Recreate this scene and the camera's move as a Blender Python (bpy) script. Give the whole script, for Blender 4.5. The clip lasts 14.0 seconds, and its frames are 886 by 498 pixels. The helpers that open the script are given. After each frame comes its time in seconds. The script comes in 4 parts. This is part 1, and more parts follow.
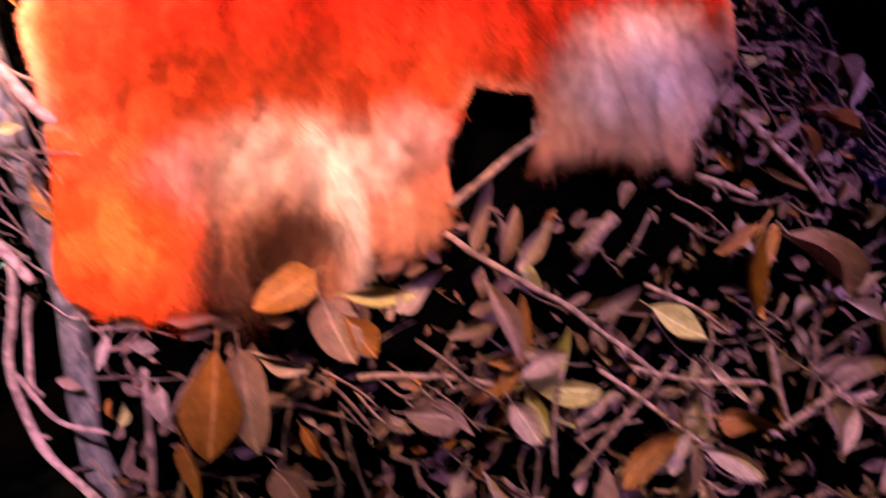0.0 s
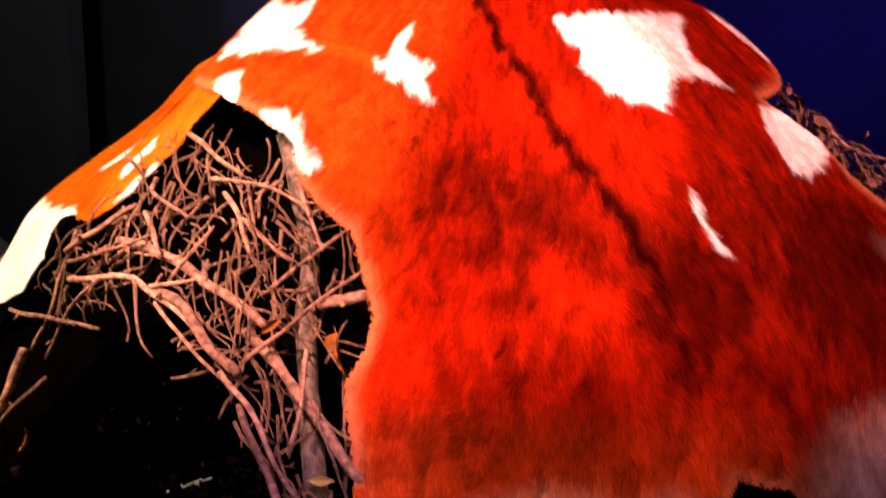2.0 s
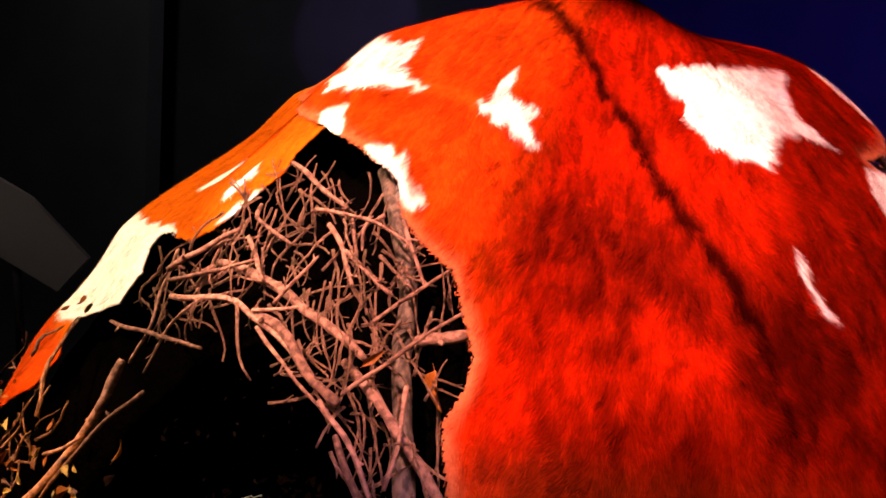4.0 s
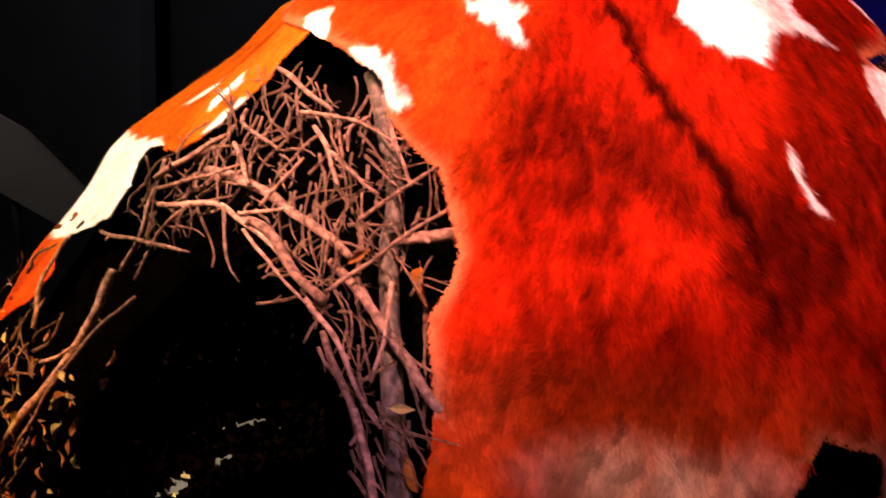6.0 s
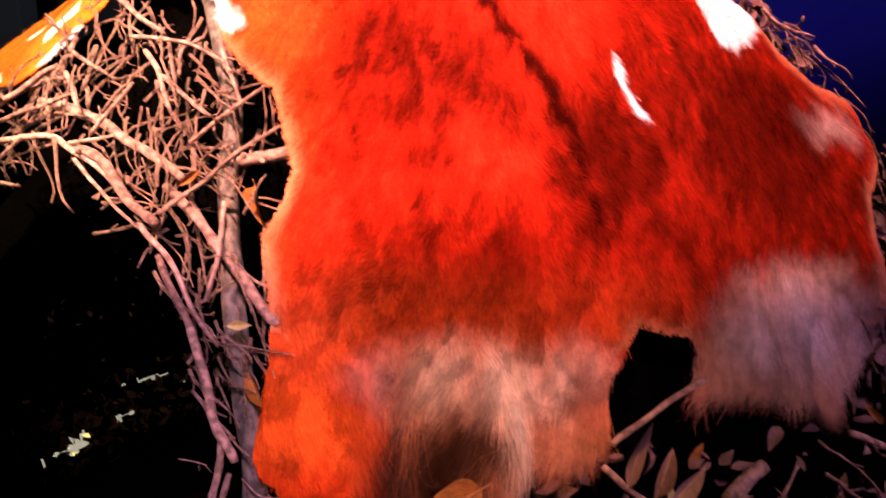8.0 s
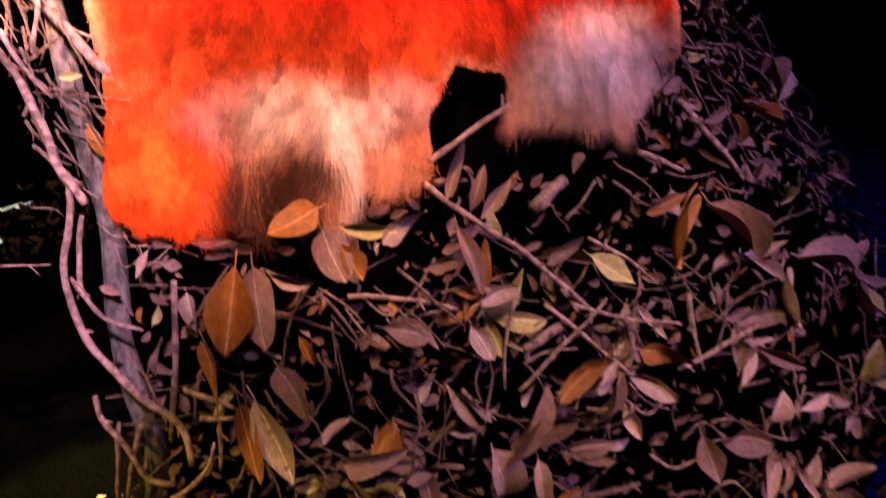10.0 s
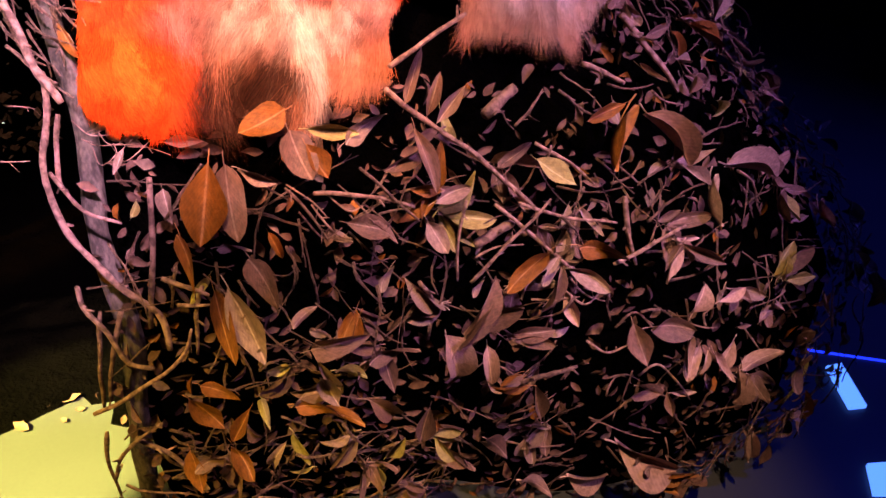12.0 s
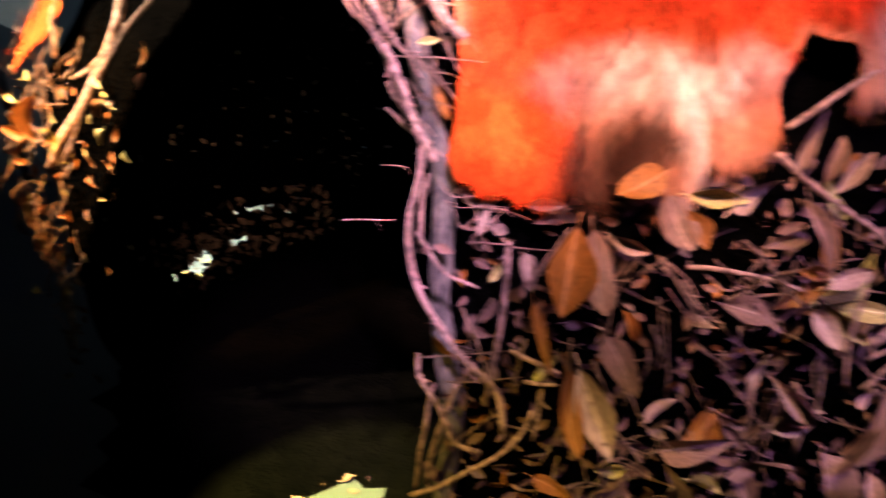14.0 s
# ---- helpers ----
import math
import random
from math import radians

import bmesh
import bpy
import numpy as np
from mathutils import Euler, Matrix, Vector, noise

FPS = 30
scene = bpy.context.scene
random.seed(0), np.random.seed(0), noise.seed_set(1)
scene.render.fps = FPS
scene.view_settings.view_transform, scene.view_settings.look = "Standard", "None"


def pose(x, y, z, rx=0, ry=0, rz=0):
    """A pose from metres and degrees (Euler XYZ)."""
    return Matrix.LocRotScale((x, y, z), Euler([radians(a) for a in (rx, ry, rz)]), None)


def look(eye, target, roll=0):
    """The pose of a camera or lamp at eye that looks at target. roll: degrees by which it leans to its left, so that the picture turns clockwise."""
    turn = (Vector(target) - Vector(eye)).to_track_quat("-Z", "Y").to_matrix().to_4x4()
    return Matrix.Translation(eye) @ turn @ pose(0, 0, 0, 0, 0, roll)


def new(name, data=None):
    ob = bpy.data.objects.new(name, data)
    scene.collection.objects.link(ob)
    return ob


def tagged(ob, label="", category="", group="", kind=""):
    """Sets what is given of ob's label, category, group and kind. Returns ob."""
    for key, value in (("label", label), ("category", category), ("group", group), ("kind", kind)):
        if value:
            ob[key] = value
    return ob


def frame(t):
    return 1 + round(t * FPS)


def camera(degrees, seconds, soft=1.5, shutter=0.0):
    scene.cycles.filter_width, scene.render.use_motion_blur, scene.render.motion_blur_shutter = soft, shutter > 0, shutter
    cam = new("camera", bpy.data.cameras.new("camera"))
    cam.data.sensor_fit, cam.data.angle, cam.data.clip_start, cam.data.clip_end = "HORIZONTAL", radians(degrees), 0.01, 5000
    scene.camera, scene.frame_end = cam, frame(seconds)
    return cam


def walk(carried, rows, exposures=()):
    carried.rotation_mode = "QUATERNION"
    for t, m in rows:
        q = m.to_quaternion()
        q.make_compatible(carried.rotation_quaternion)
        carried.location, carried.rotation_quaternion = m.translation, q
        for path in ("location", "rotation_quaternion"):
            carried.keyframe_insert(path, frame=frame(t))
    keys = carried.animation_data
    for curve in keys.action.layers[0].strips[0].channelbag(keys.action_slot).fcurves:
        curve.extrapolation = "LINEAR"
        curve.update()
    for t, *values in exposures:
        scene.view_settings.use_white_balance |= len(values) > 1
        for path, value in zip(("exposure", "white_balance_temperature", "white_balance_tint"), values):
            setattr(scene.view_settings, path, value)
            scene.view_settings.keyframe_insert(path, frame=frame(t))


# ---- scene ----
cam = camera(64.0, 14.0, soft=1.5, shutter=0.7)
PATH = [
    (0.0, (0.160, 0.472, 1.371), (0.0736, 1.3571, 0.9133), -0.09),
    (0.3, (0.100, 0.483, 1.411), (-0.0283, 1.3827, 0.9933), -0.37),
    (0.5, (0.077, 0.495, 1.468), (-0.0930, 1.3922, 1.0593), -0.73),
    (1.0, (0.021, 0.459, 1.519), (-0.2010, 1.3877, 1.2216), -0.38),
    (1.5, (0.000, 0.443, 1.588), (-0.2594, 1.3747, 1.3330), 0.70),
    (2.0, (-0.022, 0.426, 1.604), (-0.2978, 1.3670, 1.4083), 2.13),
    (2.5, (-0.036, 0.421, 1.627), (-0.3300, 1.3637, 1.4708), 3.35),
    (3.0, (-0.057, 0.412, 1.628), (-0.3697, 1.3518, 1.4863), 4.20),
    (3.2, (-0.071, 0.407, 1.629), (-0.3880, 1.3449, 1.4863), 4.51),
    (5.3, (-0.115, 0.382, 1.580), (-0.4656, 1.2946, 1.3693), 5.52),
    (5.5, (-0.106, 0.387, 1.572), (-0.4541, 1.2989, 1.3543), 5.31),
    (6.0, (-0.073, 0.398, 1.558), (-0.4021, 1.3114, 1.3184), 4.75),
    (6.5, (-0.041, 0.416, 1.545), (-0.3448, 1.3338, 1.2898), 4.22),
    (7.0, (-0.008, 0.420, 1.533), (-0.2884, 1.3412, 1.2641), 3.81),
    (7.5, (0.030, 0.416, 1.519), (-0.2262, 1.3415, 1.2407), 3.58),
    (8.0, (0.067, 0.412, 1.515), (-0.1630, 1.3400, 1.2223), 3.40),
    (8.5, (0.101, 0.405, 1.481), (-0.0991, 1.3296, 1.1569), 3.12),
    (9.0, (0.148, 0.385, 1.432), (-0.0099, 1.3011, 1.0638), 2.95),
    (9.2, (0.162, 0.369, 1.413), (0.0251, 1.2810, 1.0253), 2.87),
    (11.3, (0.192, 0.184, 1.430), (0.1998, 0.9991, 0.8504), 6.38),
    (11.5, (0.191, 0.183, 1.428), (0.1991, 1.0026, 0.8551), 6.39),
    (12.0, (0.191, 0.179, 1.430), (0.2037, 1.0043, 0.8655), 6.42),
    (12.5, (0.197, 0.171, 1.436), (0.1971, 1.0018, 0.8791), 6.10),
    (13.0, (0.148, 0.154, 1.425), (0.1121, 0.9978, 0.8891), 5.18),
    (13.5, (0.041, 0.193, 1.363), (-0.0993, 1.0596, 0.8835), 2.78),
    (14.0, (-0.063, 0.200, 1.306), (-0.3308, 1.0587, 0.8687), 0.83),
]
walk(cam, [(t, look(eye, target, roll)) for t, eye, target, roll in PATH],
     exposures=[(0, 1.5, 5000, -10), (0.5, 1.2, 5000, -8), (1.0, 1.15, 5000, -9), (1.5, 0.15, 5800, 6), (2.0, -0.75, 6700, 24), (2.5, -1.05, 6900, 28), (3.2, -1.1, 6900, 28), (5.3, -1.1, 6800, 28), (6.5, -0.7, 6100, 18),
                (7.5, -0.3, 5700, 12), (8.2, 0.3, 5500, 6), (9.0, 0.95, 5000, -9), (9.2, 1.0, 5000, -9), (11.3, 1.6, 5800, 2), (12.5, 1.65, 5800, 2), (13.2, 1.7, 5300, -3), (14, 1.75, 4900, -8)])

# ---- light ----
world = bpy.data.worlds.new("dim_hall")
scene.world = world
world.use_nodes = True
world.node_tree.nodes["Background"].inputs[0].default_value = (0.25, 0.3, 0.7, 1)
world.node_tree.nodes["Background"].inputs[1].default_value = 0.003


def spot(name, eye, target, watts, colour, cone, blend=0.5, radius=0.04):
    data = bpy.data.lights.new(name, "SPOT")
    data.energy, data.color, data.spot_size, data.spot_blend, data.shadow_soft_size = watts, colour, radians(cone), blend, radius
    ob = new(name, data)
    ob.matrix_world = look(eye, target)
    return ob


spot("warm_key_spot", (-0.70, -0.2, 3.4), (-0.50, 1.62, 1.49), 2900, (1.0, 0.50, 0.38), 24.5, 0.4)
spot("pink_key_spot", (0.35, -0.2, 3.4), (0.06, 1.68, 1.60), 1500, (1.0, 0.46, 0.42), 24, 0.6)
# Added fills for the hide's hem and the right jamb, no known fixtures.
spot("hem_fill", (-0.25, -0.2, 3.4), (-0.12, 1.24, 1.18), 460, (1.0, 0.48, 0.34), 14.5, 0.7)
spot("jamb_fill", (0.5, -0.6, 3.0), (-0.53, 1.16, 0.87), 520, (0.97, 0.56, 0.92), 14.5, 0.6)
spot("amber_spot", (-2.1, 0.3, 3.2), (-1.10, 1.6, 1.27), 1500, (1.0, 0.70, 0.42), 30, 0.5)
# Added fill that lifts the sticks and leaves left of the doorway.
spot("orange_jamb_fill", (-1.25, -0.4, 2.8), (-1.25, 1.36, 0.88), 950, (1.0, 0.42, 0.06), 11, 0.5)
# Added only to make the grey board show; no lamp is known there.
spot("board_fill", (-3.4, 1.0, 3.2), (-2.9, 2.9, 1.3), 60, (1.0, 0.9, 0.8), 26, 0.6)
spot("violet_spot", (2.2, 0.2, 2.9), (0.55, 1.4, 0.95), 180, (0.70, 0.38, 1.0), 28, 0.9)
spot("pink_wash", (0.4, 0.0, 3.4), (0.38, 1.15, 0.36), 200, (1.0, 0.60, 0.38), 29, 0.9)
spot("yellow_leaf_spot", (-1.0, -0.5, 2.6), (-0.06, 1.12, 0.08), 150, (1.0, 0.66, 0.10), 15, 0.6)
spot("yellow_spot", (-1.6, -0.3, 2.3), (-0.69, 1.28, 0.0), 3000, (1.0, 0.82, 0.16), 11, 0.12)
spot("blue_wall_spot", (1.5, 3.2, 2.4), (0.6, 6.0, 3.0), 260, (0.08, 0.05, 1.0), 100, 0.9)
spot("violet_wall_spot", (-1.8, 3.4, 3.3), (-3.08, 6.0, 2.45), 130, (0.34, 0.22, 0.9), 21, 0.25)
# Added neutral fill that raises the wall on the left out of black.
spot("grey_wall_fill", (-2.4, 2.6, 3.4), (-3.4, 4.6, 2.0), 70, (0.9, 0.95, 0.95), 110, 0.9)
spot("blue_floor_spot", (2.9, 1.9, 2.9), (2.1, 2.3, 0.0), 60, (0.05, 0.06, 1.0), 80, 0.9)
# Added fill through the doorway so leaves on the inner wall catch light.
spot("doorway_fill", (0.6, -0.8, 2.2), (-1.35, 2.55, 0.35), 60, (1.0, 0.72, 0.42), 18, 0.7)
spot("white_spot", (-2.6, 2.8, 2.9), (-1.79, 2.52, 0.0), 2600, (1.0, 0.84, 0.54), 17, 0.4)

# ---- materials ----


def material(name, rough=0.8, spec=0.3):
    m = bpy.data.materials.new(name)
    m.use_nodes = True
    b = m.node_tree.nodes["Principled BSDF"]
    b.inputs["Roughness"].default_value = rough
    b.inputs["Specular IOR Level"].default_value = spec
    return m, m.node_tree.nodes, m.node_tree.links, b


def mottled(name, dark, light, scale, rough=0.8, spec=0.3, bump=0.3, vary=0.5, stretch=(1, 1, 1), fine=60, depth=0.004, veined=False, wear=0.0, spread=1.0):
    """Two scales of noise between two colours, varied from piece to piece, with a fine relief."""
    m, n, l, b = material(name, rough, spec)
    coord, mapping = n.new("ShaderNodeTexCoord"), n.new("ShaderNodeMapping")
    mapping.inputs["Scale"].default_value = stretch
    l.new(coord.outputs["Object"], mapping.inputs["Vector"])
    big, small = n.new("ShaderNodeTexNoise"), n.new("ShaderNodeTexNoise")
    big.inputs["Scale"].default_value, big.inputs["Detail"].default_value = scale, 5
    small.inputs["Scale"].default_value, small.inputs["Detail"].default_value = fine, 4
    info, add, ramp = n.new("ShaderNodeObjectInfo"), n.new("ShaderNodeMath"), n.new("ShaderNodeValToRGB")
    geo, isl = n.new("ShaderNodeNewGeometry"), n.new("ShaderNodeMath")
    mix = n.new("ShaderNodeMath")
    for tex in (big, small):
        l.new(mapping.outputs[0], tex.inputs["Vector"])
    mix.operation = "MULTIPLY_ADD"
    l.new(small.outputs["Fac"], mix.inputs[0])
    mix.inputs[1].default_value = 0.5
    l.new(big.outputs["Fac"], mix.inputs[2])
    isl.operation = "ADD"
    l.new(info.outputs["Random"], isl.inputs[0])
    l.new(geo.outputs["Random Per Island"], isl.inputs[1])
    add.operation = "MULTIPLY_ADD"
    l.new(isl.outputs[0], add.inputs[0])
    add.inputs[1].default_value = vary
    l.new(mix.outputs[0], add.inputs[2])
    ramp.color_ramp.elements[0].color, ramp.color_ramp.elements[1].color = (*dark, 1), (*light, 1)
    level = n.new("ShaderNodeMapRange")
    level.inputs["From Min"].default_value, level.inputs["From Max"].default_value = 0.45, 0.95 + spread * vary
    l.new(add.outputs[0], level.inputs["Value"])
    l.new(level.outputs[0], ramp.inputs[0])
    tint = ramp.outputs[0]
    if veined:
        # a pale midrib with side veins and a worn, darker rim along a unit leaf
        xyz, vein, rib, mixc = n.new("ShaderNodeSeparateXYZ"), n.new("ShaderNodeTexWave"), n.new("ShaderNodeMapRange"), n.new("ShaderNodeMixRGB")
        l.new(coord.outputs["Object"], xyz.inputs[0])
        size = n.new("ShaderNodeMath")
        size.operation = "ABSOLUTE"
        l.new(xyz.outputs["Y"], size.inputs[0])
        rib.inputs["From Min"].default_value, rib.inputs["From Max"].default_value = 0.012, 0.035
        rib.inputs["To Min"].default_value, rib.inputs["To Max"].default_value = 0.8, 0.0
        l.new(size.outputs[0], rib.inputs["Value"])
        l.new(rib.outputs[0], mixc.inputs["Fac"])
        l.new(tint, mixc.inputs["Color1"])
        mixc.inputs["Color2"].default_value = (*[min(1, 1.25 * c + 0.06) for c in light], 1)
        slant = n.new("ShaderNodeMath")
        slant.operation = "MULTIPLY_ADD"
        l.new(size.outputs[0], slant.inputs[0])
        slant.inputs[1].default_value = -0.8
        l.new(xyz.outputs["X"], slant.inputs[2])
        join = n.new("ShaderNodeCombineXYZ")
        l.new(slant.outputs[0], join.inputs["X"])
        l.new(join.outputs[0], vein.inputs["Vector"])
        vein.inputs["Scale"].default_value, vein.inputs["Distortion"].default_value = 4.5, 1.5
        dark_mix = n.new("ShaderNodeMixRGB")
        dark_mix.blend_type = "MULTIPLY"
        dark_mix.inputs["Fac"].default_value = 0.12
        l.new(mixc.outputs[0], dark_mix.inputs["Color1"])
        l.new(vein.outputs["Color"], dark_mix.inputs["Color2"])
        tint = dark_mix.outputs[0]
    if wear:
        flake, keep, spots = n.new("ShaderNodeMapRange"), n.new("ShaderNodeMixRGB"), n.new("ShaderNodeTexNoise")
        spots.inputs["Scale"].default_value, spots.inputs["Detail"].default_value = fine * 0.45, 6
        l.new(mapping.outputs[0], spots.inputs["Vector"])
        flake.inputs["From Min"].default_value, flake.inputs["From Max"].default_value = 0.40, 0.60
        flake.inputs["To Min"].default_value, flake.inputs["To Max"].default_value = 1 - wear, 1.0
        l.new(spots.outputs["Fac"], flake.inputs["Value"])
        keep.blend_type = "MULTIPLY"
        keep.inputs["Fac"].default_value = 1
        l.new(tint, keep.inputs["Color1"])
        l.new(flake.outputs[0], keep.inputs["Color2"])
        tint = keep.outputs[0]
    l.new(tint, b.inputs["Base Color"])
    bp = n.new("ShaderNodeBump")
    bp.inputs["Strength"].default_value, bp.inputs["Distance"].default_value = bump, depth
    l.new(mix.outputs[0], bp.inputs["Height"])
    l.new(bp.outputs[0], b.inputs["Normal"])
    return m


BARK = mottled("bark", (0.018, 0.009, 0.007), (0.42, 0.22, 0.16), 26, 0.9, 0.1, 1.0, 0.8, (1, 1, 1), 190, 0.005, False, 0.6, 1.6)
TWIG_BARK = mottled("twig_bark", (0.020, 0.010, 0.007), (0.46, 0.25, 0.17), 5, 0.9, 0.1, 0.8, 0.8, (1, 5, 5), 30, 0.03, False, 0.6, 1.6)
POST_BARK = mottled("grey_bark", (0.012, 0.009, 0.008), (0.17, 0.115, 0.088), 30, 0.85, 0.2, 0.9, 0.1, (1, 1, 0.4), 220, 0.004, False, 0.6)
LEAF_TINTS = {"brown": ((0.022, 0.011, 0.008), (0.26, 0.12, 0.082)), "tan": ((0.07, 0.038, 0.028), (0.42, 0.235, 0.165)), "rose": ((0.16, 0.08, 0.06), (0.56, 0.30, 0.22)), "orange": ((0.06, 0.018, 0.002), (0.36, 0.115, 0.012)), "yellow": ((0.16, 0.09, 0.02), (0.46, 0.33, 0.10))}
LEAF = {k: mottled(k + "_leaf", a, b, 4, 0.6, 0.25, 0.3, 0.6, (1, 1, 1), 22, 0.02, True, 0.3, 1.7) for k, (a, b) in LEAF_TINTS.items()}
LITTER = {k: mottled(k + "_litter", a, b, 30, 0.7, 0.15, 0.4, 0.6, (1, 1, 1), 140, 0.004, False, 0.4, 2.2) for k, (a, b) in LEAF_TINTS.items()}
# Far blacker than real brush: the shade in the gaps is in this colour.
SHADE_BLACK = mottled("shade_black", (0.0002, 0.00018, 0.00016), (0.0008, 0.0006, 0.0005), 18, 1.0, 0.0, 1.0, 0.1, (1, 1, 1), 90, 0.02)
FLOOR = mottled("dark_floor", (0.030, 0.029, 0.028), (0.042, 0.040, 0.038), 3, 0.45, 0.4, 0.1, 0.05, (1, 1, 1), 120, 0.001)
WALL = mottled("painted_wall", (0.05, 0.05, 0.055), (0.075, 0.075, 0.08), 2, 0.8, 0.2, 0.15, 0.05, (1, 1, 1), 90, 0.002)
PANEL = mottled("grey_panel", (0.20, 0.19, 0.18), (0.27, 0.26, 0.24), 2, 0.7, 0.3, 0.1, 0.05, (1, 1, 1), 90, 0.001)


def coat_material(name, rough):
    m, n, l, b = material(name, rough, 0.0)
    at = n.new("ShaderNodeVertexColor")
    at.layer_name = "coat"
    coord, tex, hsv = n.new("ShaderNodeTexCoord"), n.new("ShaderNodeTexNoise"), n.new("ShaderNodeHueSaturation")
    tex.inputs["Scale"].default_value, tex.inputs["Detail"].default_value = 70, 6
    l.new(coord.outputs["Object"], tex.inputs["Vector"])
    mr = n.new("ShaderNodeMapRange")
    mr.inputs["To Min"].default_value, mr.inputs["To Max"].default_value = 0.6, 1.4
    l.new(tex.outputs["Fac"], mr.inputs["Value"])
    l.new(mr.outputs[0], hsv.inputs["Value"])
    l.new(at.outputs["Color"], hsv.inputs["Color"])
    l.new(hsv.outputs[0], b.inputs["Base Color"])
    bp = n.new("ShaderNodeBump")
    bp.inputs["Strength"].default_value, bp.inputs["Distance"].default_value = 0.5, 0.004
    l.new(tex.outputs["Fac"], bp.inputs["Height"])
    l.new(bp.outputs[0], b.inputs["Normal"])
    return m


COAT = coat_material("hide_skin", 0.75)
HAIR = coat_material("hide_hair", 0.5)


def glow(name, colour, strength):
    m, n, l, b = material(name)
    b.inputs["Base Color"].default_value = (*colour, 1)
    b.inputs["Emission Color"].default_value = (*colour, 1)
    b.inputs["Emission Strength"].default_value = strength
    return m


BLUE_GLOW = glow("blue_light_strip", (0.02, 0.03, 1.0), 0.7)
PALE_GLOW = glow("pale_blue_light_panel", (0.10, 0.22, 1.0), 0.62)

# ---- mesh helpers ----


def part(name, bm, mat, parent=None, label=""):
    me = bpy.data.meshes.new(name)
    bm.to_mesh(me)
    bm.free()
    me.materials.append(mat)
    ob = new(name, me)
    ob.parent = parent
    return tagged(ob, label)


def from_arrays(name, verts, faces, mat, parent=None, label="", smooth=True):
    me = bpy.data.meshes.new(name)
    me.from_pydata([tuple(v) for v in verts], [], [tuple(f) for f in faces])
    if smooth:
        me.polygons.foreach_set("use_smooth", [True] * len(me.polygons))
    me.materials.append(mat)
    ob = new(name, me)
    ob.parent = parent
    return tagged(ob, label)


def empty(name, label, category, group="", kind="", at=(0, 0, 0)):
    ob = new(name)
    ob.location = at
    return tagged(ob, label, category, group, kind)


def box(bm, x0, y0, z0, x1, y1, z1, bevel=0.0):
    r = bmesh.ops.create_cube(bm, size=1, matrix=Matrix.Translation(((x0 + x1) / 2, (y0 + y1) / 2, (z0 + z1) / 2)) @ Matrix.Diagonal((x1 - x0, y1 - y0, z1 - z0, 1)))
    if bevel:
        edges = {e for v in r["verts"] for e in v.link_edges}
        bmesh.ops.bevel(bm, geom=list(edges), offset=bevel, segments=2, affect="EDGES")


def tube(points, radii, sides=7):
    """A round, tapering stem through the points, closed at both ends."""
    pts = [Vector(p) for p in points]
    verts, faces = [], []
    up = Vector((0.31, 0.17, 0.93))
    for i, p in enumerate(pts):
        way = (pts[min(i + 1, len(pts) - 1)] - pts[max(i - 1, 0)]).normalized()
        a = way.cross(up).normalized()
        b = way.cross(a)
        for k in range(sides):
            w = 2 * math.pi * k / sides
            verts.append(p + radii[i] * (math.cos(w) * a + math.sin(w) * b))
    for i in range(len(pts) - 1):
        for k in range(sides):
            j = (k + 1) % sides
            faces.append((i * sides + k, i * sides + j, i * sides + sides + j, i * sides + sides + k))
    faces.append(tuple(range(sides))[::-1])
    faces.append(tuple(range((len(pts) - 1) * sides, len(pts) * sides)))
    return verts, faces


def smoothed(points, steps):
    """Catmull-Rom through the points."""
    p = [Vector(q) for q in points]
    p = [2 * p[0] - p[1], *p, 2 * p[-1] - p[-2]]
    out = []
    for i in range(1, len(p) - 2):
        for s in range(steps):
            t = s / steps
            out.append(0.5 * (2 * p[i] + (p[i + 1] - p[i - 1]) * t + (2 * p[i - 1] - 5 * p[i] + 4 * p[i + 1] - p[i + 2]) * t * t + (3 * p[i] - p[i - 1] - 3 * p[i + 1] + p[i + 2]) * t ** 3))
    return out + [p[-2]]


# ---- the shape of the hut: radius round its axis by turn and height ----
AXIS_X, AXIS_Y = -0.35, 2.15


def ease(x):
    x = np.clip(x, 0, 1)
    return x * x * (3 - 2 * x)


def crest(turn):
    return 1.80 + 0.165 * np.exp(-((turn - 0.1) / 0.85) ** 2) + 0.035 * np.exp(-((turn + 0.5) / 0.3) ** 2) + 0.06 * np.exp(-((turn - 1.2) / 0.16) ** 2)


SHAPE = (0.992, -0.386, -0.406, -0.069, -0.07, 0.125, -0.077, 0.01)


def radius(turn, height):
    a, z, k = np.clip(turn, -1.2, 1.2), height - 1, SHAPE
    r = k[0] + k[1] * z + k[2] * z * z + k[3] * z ** 3 + k[4] * a + k[5] * a * a + k[6] * a * z + k[7] * a * a * z
    r = r + 0.32 * ease((turn - 0.5) / 0.6) * ease((1.25 - height) / 0.9) + 0.10 * ease((-turn - 0.6) / 0.4) * ease((1.25 - height) / 0.3)
    r = r + 0.13 * ease((turn - 0.95) / 0.4) * ease((1.0 - height) / 0.6)
    r = r - 0.14 * ease((-turn - 0.7) / 0.4) * ease((height - 1.3) / 0.3)
    back = ease((np.abs(turn) - 1.5) / 1.2)
    r = r + back * (1.08 - 0.4 * z - 0.4 * z * z - r)
    return r * np.sqrt(1 - np.clip((height - crest(turn) + 0.08) / 0.08, 0, 0.9999) ** 2)


def place(turn, height, out=0.0):
    r = radius(turn, height) + out
    return np.array([AXIS_X + r * np.sin(turn), AXIS_Y - r * np.cos(turn), height + 0 * r])


